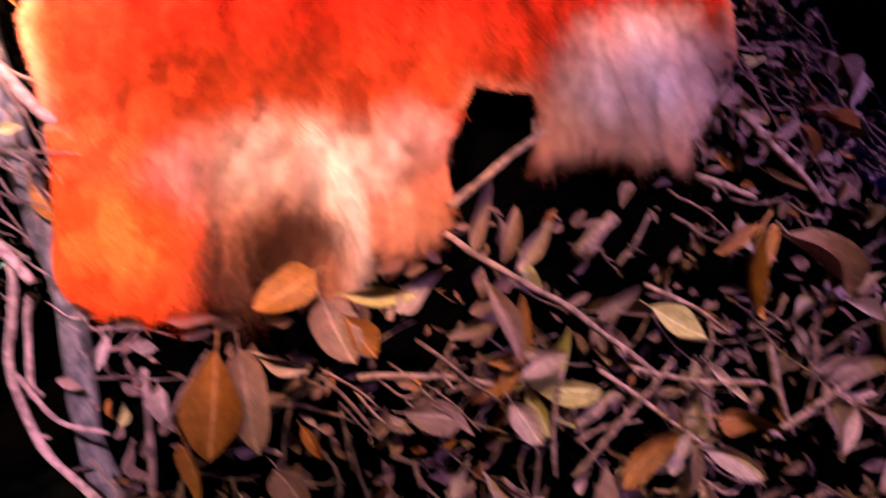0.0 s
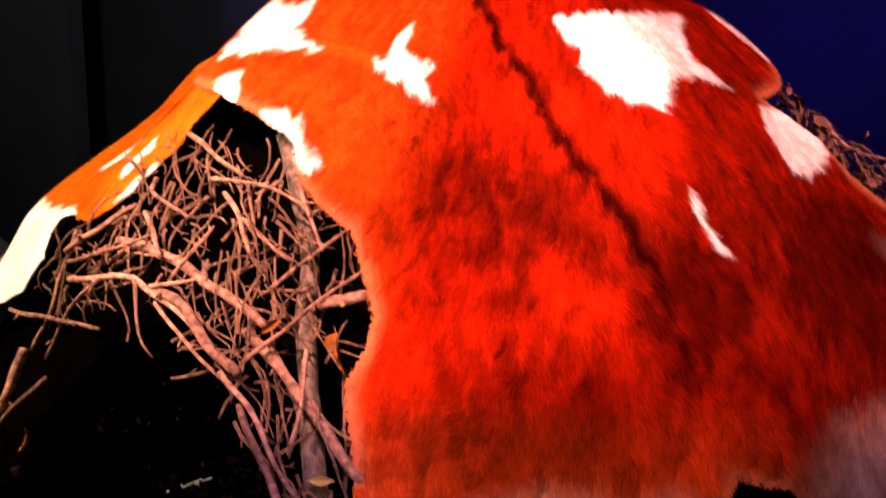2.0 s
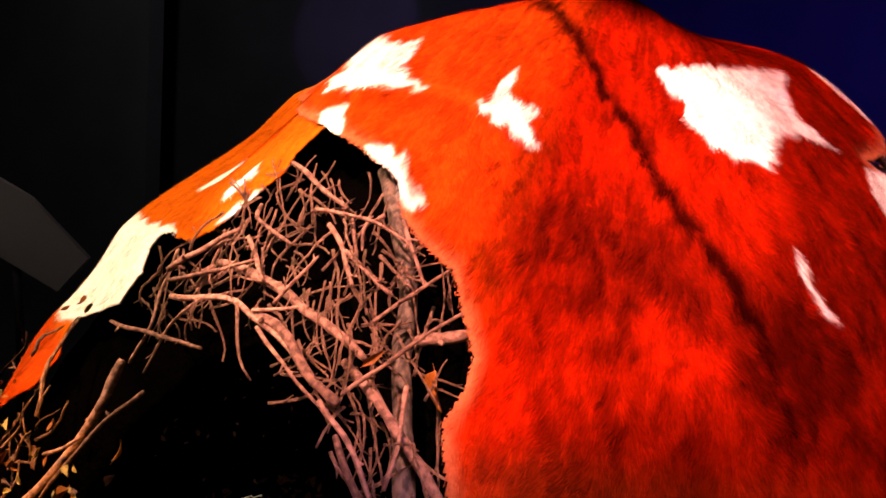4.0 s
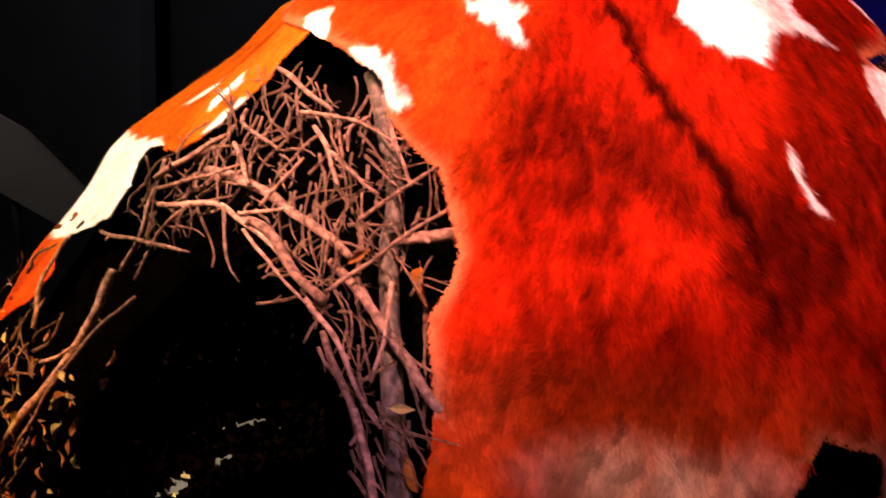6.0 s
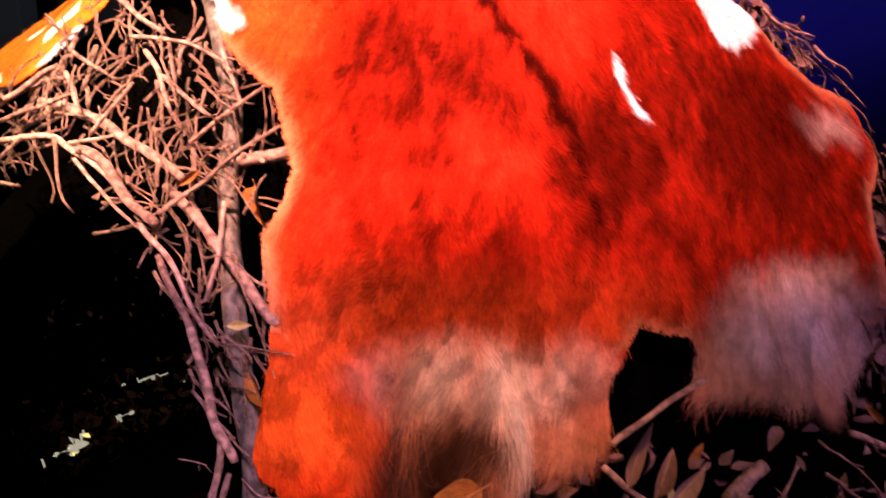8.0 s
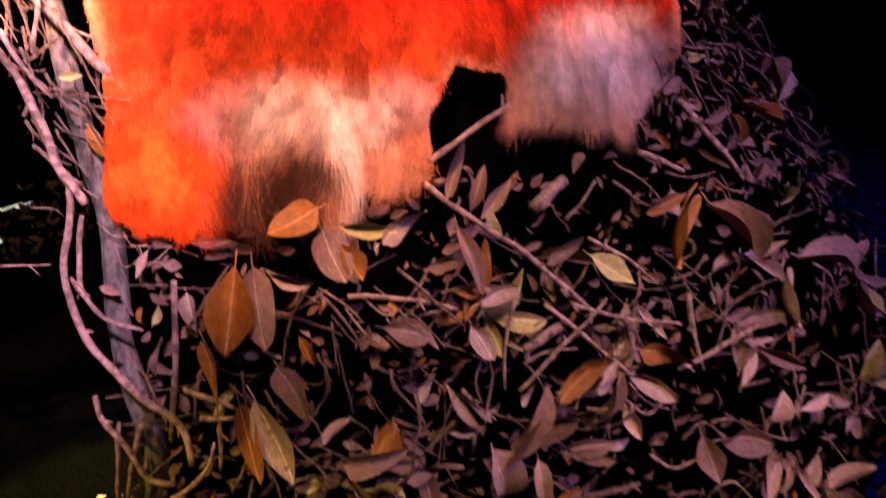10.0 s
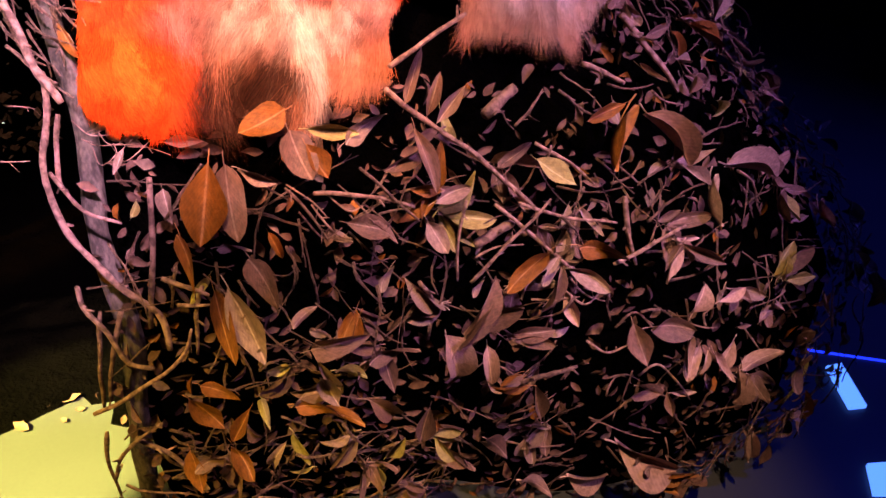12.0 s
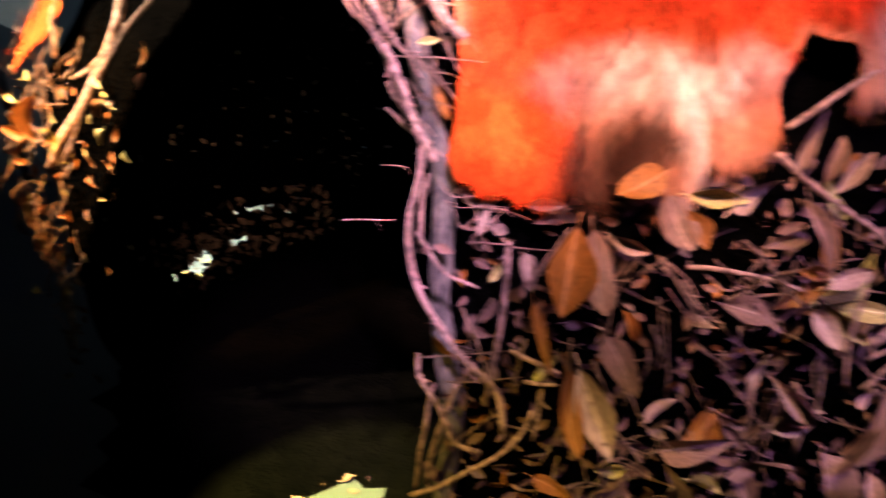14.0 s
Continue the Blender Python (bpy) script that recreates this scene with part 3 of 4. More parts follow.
branch([(0.724, 0.564), (0.750, 0.534), (0.784, 0.545)], 0.060, 0.0034, 0.0022)
branch([(0.798, 0.472), (0.822, 0.502), (0.862, 0.412)], 0.060, 0.0036, 0.0024)
branch([(0.632, 0.366), (0.661, 0.366), (0.691, 0.415)], 0.060, 0.0036, 0.0024)
branch([(0.695, 0.664), (0.722, 0.635), (0.758, 0.669)], 0.060, 0.0032, 0.0021)
branch([(0.767, 0.582), (0.795, 0.608), (0.827, 0.560)], 0.060, 0.0034, 0.0023)
branch([(0.590, 0.495), (0.619, 0.494), (0.659, 0.444)], 0.060, 0.0034, 0.0022)
branch([(0.760, 1.840), (0.796, 1.833), (0.890, 1.816), (1.010, 1.798)], 0.020, 0.0043, 0.0031)
POST = [(-0.421, 1.544), (-0.305, 1.463), (-0.211, 1.377), (-0.157, 1.265), (-0.100, 1.139), (-0.048, 1.024), (-0.018, 0.933), (-0.006, 0.842), (0.000, 0.752), (0.016, 0.640), (0.030, 0.535), (0.018, 0.409), (0.0, 0.25)]
track = smoothed([place(a, z, -0.03) for a, z in POST] + [place(-0.02, 0.0, -0.02)], 6)
child(from_arrays("post", *tube([p + 0.005 * noise.noise_vector(p * 9) for p in track], [(0.013 + 0.009 * i / len(track)) * (1 + 0.16 * noise.noise(p * 22)) for i, p in enumerate(track)], 12), POST_BARK, hut, "grey debarked doorway post"), hut)
# leaves
leaf(0.179, 0.859, -97, 0.125, 0.085, "orange", 0.07)
leaf(0.212, 0.860, -83, 0.116, 0.067, "brown", 0.07)
leaf(0.226, 0.660, -68, 0.143, 0.076, "tan", 0.07)
leaf(0.192, 0.665, -82, 0.134, 0.043, "orange", 0.07)
leaf(0.253, 0.734, -60, 0.092, 0.060, "brown", 0.07)
leaf(0.533, 0.537, -70, 0.121, 0.086, "rose", 0.07)
leaf(0.589, 0.513, -79, 0.081, 0.043, "rose", 0.07)
leaf(0.563, 0.610, 52, 0.113, 0.039, "brown", 0.07)
leaf(0.593, 0.623, 42, 0.113, 0.041, "brown", 0.07)
leaf(0.795, 0.916, -130, 0.140, 0.052, "orange", 0.07)
leaf(0.783, 0.952, -166, 0.103, 0.037, "orange", 0.07)
leaf(0.691, 0.870, -37, 0.084, 0.045, "yellow", 0.07)
leaf(0.899, 0.898, -51, 0.144, 0.058, "rose", 0.07)
leaf(1.046, 0.817, -25, 0.138, 0.063, "tan", 0.07)
leaf(0.745, 0.739, -13, 0.099, 0.047, "orange", 0.07)
leaf(0.402, 0.813, -16, 0.077, 0.047, "brown", 0.07)
leaf(0.492, 0.906, -73, 0.110, 0.042, "brown", 0.07)
leaf(0.525, 0.853, 23, 0.065, 0.035, "rose", 0.07)
leaf(0.535, 0.986, 52, 0.073, 0.029, "rose", 0.07)
leaf(0.480, 1.031, 74, 0.090, 0.022, "brown", 0.07)
leaf(0.509, 1.001, 74, 0.073, 0.024, "brown", 0.07)
leaf(0.259, 0.973, -152, 0.078, 0.058, "orange", 0.07)
leaf(0.250, 0.901, -22, 0.058, 0.030, "tan", 0.07)
leaf(0.356, 0.961, -5, 0.077, 0.035, "yellow", 0.07)
leaf(0.397, 0.963, 35, 0.078, 0.034, "tan", 0.07)
leaf(0.370, 0.548, -25, 0.063, 0.046, "yellow", 0.07)
leaf(0.355, 0.611, 18, 0.107, 0.049, "brown", 0.07)
leaf(0.303, 0.670, 42, 0.053, 0.023, "rose", 0.07)
leaf(0.157, 0.482, -60, 0.095, 0.046, "orange", 0.07)
leaf(0.131, 0.323, -77, 0.092, 0.051, "orange", 0.07)
leaf(0.208, 0.448, -112, 0.085, 0.036, "orange", 0.07)
leaf(0.295, 0.375, -69, 0.088, 0.038, "yellow", 0.07)
leaf(0.447, 0.338, 68, 0.080, 0.041, "yellow", 0.07)
leaf(0.418, 0.256, -75, 0.083, 0.040, "yellow", 0.07)
leaf(0.836, 0.235, -24, 0.172, 0.085, "rose", 0.07)
leaf(0.764, 0.183, -21, 0.119, 0.073, "rose", 0.07)
leaf(0.875, 0.629, 67, 0.065, 0.046, "rose", 0.07)
leaf(0.923, 0.629, 20, 0.060, 0.029, "rose", 0.07)
leaf(0.849, 0.527, -98, 0.080, 0.033, "rose", 0.07)
leaf(0.904, 0.502, -108, 0.084, 0.039, "rose", 0.07)
leaf(0.789, 0.556, -67, 0.090, 0.057, "brown", 0.07)
leaf(0.827, 0.589, -2, 0.091, 0.063, "brown", 0.07)
leaf(0.927, 0.792, -122, 0.115, 0.035, "tan", 0.07)
leaf(0.501, 0.785, -63, 0.062, 0.051, "tan", 0.07)
leaf(0.639, 0.709, -131, 0.101, 0.044, "orange", 0.07)
leaf(0.700, 0.632, -65, 0.070, 0.030, "rose", 0.07)
leaf(0.573, 0.639, 61, 0.122, 0.039, "brown", 0.07)
leaf(0.431, 0.581, 16, 0.090, 0.038, "brown", 0.07)
leaf(0.255, 0.357, 69, 0.074, 0.031, "tan", 0.07)
leaf(0.131, 0.854, -77, 0.054, 0.027, "tan", 0.07)
leaf(0.155, 0.764, -72, 0.102, 0.022, "orange", 0.07)
leaf(0.090, 0.852, 65, 0.037, 0.016, "yellow", 0.07)
leaf(0.322, 0.476, -14, 0.084, 0.042, "orange", 0.07)
leaf(0.527, 0.326, -76, 0.105, 0.047, "orange", 0.07)
leaf(0.353, 0.448, -20, 0.096, 0.037, "orange", 0.07)
leaf(0.307, 0.927, -70, 0.079, 0.061, "brown", 0.07)
leaf(0.330, 0.918, -61, 0.062, 0.044, "orange", 0.07)
leaf(0.989, 1.005, -19, 0.047, 0.021, "tan", 0.07)
leaf(0.947, 1.056, 8, 0.068, 0.025, "brown", 0.07)
leaf(0.693, 0.160, -41, 0.105, 0.052, "rose", 0.07)
leaf(0.617, 0.295, -51, 0.084, 0.053, "brown", 0.07)
leaf(0.424, 0.447, -45, 0.086, 0.043, "brown", 0.07)
leaf(0.493, 0.387, -103, 0.079, 0.045, "brown", 0.07)
leaf(0.203, 0.355, -60, 0.078, 0.034, "orange", 0.07)
leaf(0.180, 0.528, -32, 0.072, 0.035, "orange", 0.07)
leaf(0.242, 0.472, -77, 0.063, 0.025, "yellow", 0.07)
leaf(0.423, 0.805, -44, 0.055, 0.022, "brown", 0.07)
leaf(-0.022, 1.047, -66, 0.058, 0.019, "orange", 0.00)
leaf(-0.044, 1.130, 8, 0.036, 0.016, "yellow", 0.03)
leaf(-0.069, 1.271, -70, 0.058, 0.020, "orange", 0.02)
leaf(-0.632, 0.966, -105, 0.034, 0.020, "orange", 0.06)
leaf(-0.616, 0.920, -82, 0.030, 0.018, "yellow", 0.06)
leaf(-0.640, 1.005, -18, 0.028, 0.016, "yellow", 0.06)
leaf(-0.552, 0.897, -59, 0.022, 0.012, "yellow", 0.05)
leaf(-0.650, 0.825, -39, 0.030, 0.018, "orange", 0.05)
leaf(-0.825, 0.905, 95, 0.100, 0.042, "orange", 0.05, 0.1)
leaf(-0.850, 0.865, 175, 0.070, 0.040, "orange", 0.05, 0.1)
leaf(-0.835, 0.855, -100, 0.070, 0.032, "orange", 0.05, 0.2)
leaf(-0.750, 0.875, 60, 0.060, 0.022, "yellow", 0.05, 0.1)
leaf(-0.566, 1.068, 70, 0.045, 0.010, "orange", 0.04)
leaf(-0.552, 1.026, 40, 0.045, 0.010, "brown", 0.04)
leaf(-0.166, 1.305, 44, 0.039, 0.014, "orange", 0.06)

# ---- twigs that fill the weave over and beside the doorway ----
def twig_mesh(seed):
    r = random.Random(seed)
    b1, b2, ph = r.uniform(-0.12, 0.12), r.uniform(-0.12, 0.12), r.uniform(0, 6)
    pts = [Vector((t / 6 - 0.5, b1 * math.sin(t * 0.6 + ph) + 0.012 * r.uniform(-1, 1), b2 * math.cos(t * 0.6 + ph) + 0.012 * r.uniform(-1, 1))) for t in range(7)]
    v, f = tube(pts, [0.022 * (1 - 0.09 * i) * r.uniform(0.85, 1.15) for i in range(7)], 6)
    for _ in range(2):
        k = r.randrange(1, 6)
        tip = pts[k] + Vector((0.12, r.uniform(-0.10, 0.10), r.uniform(-0.03, 0.10)))
        sv, sf = tube([pts[k], tip], [0.012, 0.007], 5)
        f += [tuple(q + len(v) for q in face) for face in sf]
        v += sv
    me = bpy.data.meshes.new("twig")
    me.from_pydata([tuple(p) for p in v], [], f)
    me.polygons.foreach_set("use_smooth", [True] * len(me.polygons))
    me.materials.append(TWIG_BARK)
    return me


TWIGS = [twig_mesh(i) for i in range(12)]


BRUSH = [[], []]


def twig(a, z, angle, length, thick, out, tilt, joined=False):
    u, v, n = basis(a, z)
    w = radians(angle)
    x = (math.cos(w) * u + math.sin(w) * v + tilt * n).normalized()
    y = n.cross(x).normalized()
    zz = x.cross(y)
    form = rng.choice(TWIGS)
    m = Matrix((x * length, y * thick / 0.044, zz * thick / 0.044)).transposed().to_4x4()
    m.translation = Vector(place(a, z, out))
    if joined:
        first = len(BRUSH[0])
        BRUSH[0].extend(m @ q.co for q in form.vertices)
        BRUSH[1].extend(tuple(first + k for k in f.vertices) for f in form.polygons)
        return
    ob = new("twig", form)
    ob.parent = hut
    ob.matrix_parent_inverse = Matrix.Translation(-Vector(hut.location))
    ob.matrix_basis = m


WEAVE = [(-0.74, 1.306), (-0.69, 1.421), (-0.680, 1.536), (-0.62, 1.535), (-0.46, 1.525), (-0.350, 1.50), (-0.247, 1.484), (-0.133, 1.426), (-0.060, 1.340), (-0.040, 1.291), (-0.051, 1.234),
         (-0.015, 1.156), (0.004, 1.052), (-0.055, 0.999), (-0.115, 1.083), (-0.190, 1.178), (-0.271, 1.232), (-0.363, 1.281), (-0.525, 1.273), (-0.660, 1.229), (-0.74, 1.252)]
count = 0
while count < 230:
    a, z = rng.uniform(-0.8, 0.01), rng.uniform(0.98, 1.6)
    if not inside(WEAVE, a, z):
        continue
    count += 1
    twig(a, z, rng.choice((-60, -70, -50, -80, 95, -45, -20, 35)) + rng.uniform(-18, 18), rng.uniform(0.04, 0.14), rng.uniform(0.0032, 0.0066), rng.uniform(-0.03, 0.055), rng.uniform(-0.35, 0.35))
for _ in range(40):  # beside the doorway
    twig(rng.uniform(-1.25, -0.84), rng.uniform(0.15, 1.12), rng.gauss(70, 35), rng.uniform(0.08, 0.22), rng.uniform(0.005, 0.011), rng.uniform(0.0, 0.05), rng.uniform(-0.2, 0.2))
count = 0
while count < 520:  # through the leaf wall and over the bare back
    a, z = rng.uniform(0.03, 1.8), rng.uniform(0.05, 1.6)
    if inside(HIDE, a, z) or (a < 0.62 and z > 0.88) or (a < 0.85 and z > 1.03):
        continue
    count += 1
    twig(a, z, rng.gauss(-40, 60), rng.uniform(0.05, 0.16), rng.uniform(0.0025, 0.007), rng.uniform(0.01, 0.075), rng.uniform(-0.3, 0.3), z > 1.05 or a > 0.6 or z < 0.25)
child(from_arrays("brush", *BRUSH, BARK, hut, "thin crossing twigs of the brush wall"), hut)["kind"] = "stuff"

# ---- the leaf wall: loose leaves, and sprigs with their leaves in a fan ----
def wall_kind(a, z):
    return rng.choice(("brown", "tan", "tan", "rose", "orange", "yellow") if z > 0.4 or a > 0.6 else ("orange", "brown", "brown", "yellow", "tan"))


def on_wall(a, z):
    return not (inside(HIDE, a, z) or (a < 0.9 and z > 0.97))


count = 0
while count < 90:
    a, z = rng.uniform(0.03, 1.6), rng.uniform(0.03, 1.2)
    if on_wall(a, z):
        count += 1
        size = rng.uniform(0.035, 0.075)
        leaf(a, z, rng.uniform(-170, 10), size, size * rng.uniform(0.3, 0.5), wall_kind(a, z), rng.uniform(0.0, 0.06))
count = 0
while count < 62:
    a, z = rng.uniform(0.04, 1.5), rng.uniform(0.08, 1.15)
    if not on_wall(a, z) or (a < 0.36 and 0.55 < z):
        continue
    count += 1
    heading, kind, out = rng.gauss(-95, 55), wall_kind(a, z), rng.uniform(0.02, 0.075)
    r = float(radius(a, z))
    twig(a - 0.04 * math.cos(radians(heading)) / r, z - 0.04 * math.sin(radians(heading)), heading, rng.uniform(0.09, 0.16), rng.uniform(0.003, 0.005), out - 0.01, 0.1)
    for k in range(rng.randint(3, 5)):
        w, size = heading + rng.uniform(-75, 75), rng.uniform(0.045, 0.095)
        leaf(a + 0.5 * size * math.cos(radians(w)) / r, z + 0.5 * size * math.sin(radians(w)), w, size, size * rng.uniform(0.32, 0.52), kind if rng.random() < 0.75 else "brown", out + rng.uniform(-0.015, 0.02), rng.uniform(-0.1, 0.5))
for _ in range(40):
    size = rng.uniform(0.02, 0.05)
    leaf(rng.uniform(-1.10, -0.80), rng.uniform(0.45, 1.05), rng.uniform(-180, 180), size, size * 0.5, rng.choice(("orange", "yellow", "brown")), rng.uniform(0.0, 0.05))
for _ in range(40):
    size = rng.uniform(0.014, 0.03)
    leaf(rng.uniform(-0.84, -0.60), rng.uniform(0.60, 1.02), rng.uniform(-180, 180), size, size * 0.45, rng.choice(("orange", "orange", "yellow", "brown")), rng.uniform(0.0, 0.05))
for _ in range(30):
    twig(rng.uniform(-0.90, -0.76), rng.uniform(0.5, 1.05), rng.gauss(60, 35), rng.uniform(0.05, 0.13), rng.uniform(0.004, 0.008), rng.uniform(0.0, 0.05), rng.uniform(-0.3, 0.3))


def leaf_litter(name, spots, mat, parent, label):
    """Many small leaves in one mesh."""
    verts, faces = [], []
    for a, z, out, size in spots:
        u, v, n = basis(a, z)
        w = rng.uniform(0, 6.28)
        x = (math.cos(w) * u + math.sin(w) * v + rng.uniform(-0.5, 0.5) * n).normalized()
        y = n.cross(x).normalized()
        y.rotate(Matrix.Rotation(rng.uniform(-0.8, 0.8), 3, x))
        q, wd, lift = Vector(place(a, z, out)), size * rng.uniform(0.2, 0.33), 0.18 * size
        up = x.cross(y)
        b = len(verts)
        e1, e2, e3, curl = rng.uniform(0.7, 1.1), rng.uniform(0.7, 1.1), rng.uniform(0.4, 0.75), rng.uniform(-0.3, 0.5) * size
        verts += [q - 0.5 * size * x, q - 0.28 * size * x + 0.65 * wd * y + 0.6 * lift * up, q - 0.02 * size * x + e1 * wd * y + lift * up, q + 0.26 * size * x + e3 * wd * y + (lift + 0.3 * curl) * up,
                  q + 0.55 * size * x + curl * up, q + 0.24 * size * x - 0.62 * wd * y + (lift + 0.3 * curl) * up, q - 0.04 * size * x - e2 * wd * y + lift * up, q - 0.3 * size * x - 0.6 * wd * y + 0.6 * lift * up, q]
        faces += [(b + k, b + 8, b + (k + 1) % 8) for k in range(8)]
    ob = child(from_arrays(name, verts, faces, mat, parent, label), parent)
    ob["kind"] = "stuff"


for kind, many in (("brown", 3600), ("tan", 200), ("orange", 260)):
    spots = []
    while len(spots) < many:
        a, z = rng.uniform(0.0, 2.6), rng.uniform(0.0, 1.7)
        if not inside(HIDE, a, z) and (a > 0.8 or z < 1.0):
            spots.append((a, z, rng.uniform(-0.05, 0.012), rng.uniform(0.014, 0.042)))
    leaf_litter("leaf_litter", spots, LITTER[kind], hut, "small dead leaves packed between the twigs")
leaf_litter("leaf_litter", [(rng.uniform(-1.5, -0.94), rng.uniform(0.0, 1.2), rng.uniform(-0.02, 0.04), rng.uniform(0.02, 0.045)) for _ in range(70)], LITTER["orange"], hut, "small dead leaves beside the doorway")

leaf_litter("leaf_litter", [(rng.uniform(-2.08, -1.42), rng.uniform(0.03, 0.27), rng.uniform(-0.12, -0.07), rng.uniform(0.016, 0.05)) for _ in range(170)], LITTER["brown"], hut, "small dead leaves round a gap low in the hut wall")
leaf_litter("leaf_litter", [(rng.uniform(-3.1, -1.2), rng.uniform(0.05, 0.95), rng.uniform(-0.15, -0.09), rng.uniform(0.010, 0.028)) for _ in range(170)], LITTER["tan"], hut, "dead leaves caught inside the hut wall")

# ---- the hides ----
SPOTS = [
    [(-0.80, 1.83), (-0.74, 1.800), (-0.671, 1.784), (-0.580, 1.796), (-0.551, 1.761), (-0.559, 1.743), (-0.492, 1.715), (-0.405, 1.697), (-0.542, 1.699), (-0.693, 1.686), (-0.774, 1.708), (-0.717, 1.731), (-0.82, 1.756)],
    [(-0.199, 1.748), (-0.175, 1.704), (-0.126, 1.685), (-0.064, 1.676), (-0.078, 1.647), (-0.029, 1.618), (-0.064, 1.617), (-0.096, 1.636), (-0.184, 1.657), (-0.246, 1.675), (-0.205, 1.687), (-0.217, 1.724)],
    [(0.306, 1.771), (0.547, 1.790), (0.930, 1.795), (0.835, 1.749), (0.811, 1.707), (0.885, 1.657), (0.772, 1.676), (0.664, 1.668), (0.590, 1.620), (0.505, 1.629), (0.432, 1.654), (0.390, 1.681), (0.394, 1.711), (0.335, 1.750)],
    [(0.942, 1.626), (1.096, 1.622), (1.100, 1.576), (0.943, 1.514), (0.899, 1.522), (0.900, 1.581)],
    [(1.20, 1.815), (1.4, 1.815), (1.4, 1.73), (1.24, 1.715), (1.19, 1.76)],
    [(0.566, 1.500), (0.592, 1.452), (0.608, 1.413), (0.580, 1.412), (0.572, 1.450)],
    [(-0.444, 1.590), (-0.395, 1.594), (-0.331, 1.574), (-0.278, 1.543), (-0.215, 1.506), (-0.245, 1.504), (-0.295, 1.508), (-0.332, 1.548), (-0.372, 1.558), (-0.411, 1.565)],
    [(-0.648, 1.626), (-0.653, 1.653), (-0.592, 1.653), (-0.562, 1.625), (-0.538, 1.605), (-0.527, 1.590), (-0.580, 1.599)],
]
LIMB_PATCH_AND_GLINTS = [
    [(-0.80, 1.368), (-0.878, 1.386), (-1.042, 1.369), (-1.4, 1.36), (-1.4, 1.08), (-1.196, 1.107), (-1.02, 1.142), (-0.82, 1.215), (-0.78, 1.30)],
    # Small bright highlights on the orange leg, painted as white coat.
    [(-0.654, 1.493), (-0.682, 1.485), (-0.700, 1.420), (-0.672, 1.435)],
    [(-0.90, 1.53), (-0.95, 1.53), (-1.0, 1.46), (-0.97, 1.45)],
    [(-0.72, 1.52), (-0.75, 1.53), (-0.77, 1.47), (-0.75, 1.46)],
]
STRIPE = [(-0.333, 1.894), (-0.201, 1.879), (-0.027, 1.812), (0.070, 1.751), (0.137, 1.700), (0.223, 1.655), (0.262, 1.593), (0.329, 1.531), (0.401, 1.466), (0.446, 1.398), (0.462, 1.346), (0.468, 1.290), (0.468, 1.245)]


def grain(x, y, seed=0):
    """Smooth lattice noise in four octaves, 0 to 1."""
    total, weight, gain = 0.0, 0.0, 1.0
    for octave in range(4):
        i, j = np.floor(x), np.floor(y)
        u, v = ease(x - i), ease(y - j)

        def knot(p, q):
            h = np.sin(p * 127.1 + q * 311.7 + seed * 17.3 + octave * 53.9) * 43758.5453
            return h - np.floor(h)

        total = total + gain * ((knot(i, j) * (1 - u) + knot(i + 1, j) * u) * (1 - v) + (knot(i, j + 1) * (1 - u) + knot(i + 1, j + 1) * u) * v)
        weight, gain, x, y = weight + gain, gain * 0.6, x * 2.1 + 3.7, y * 2.1 + 1.3
    return total / weight


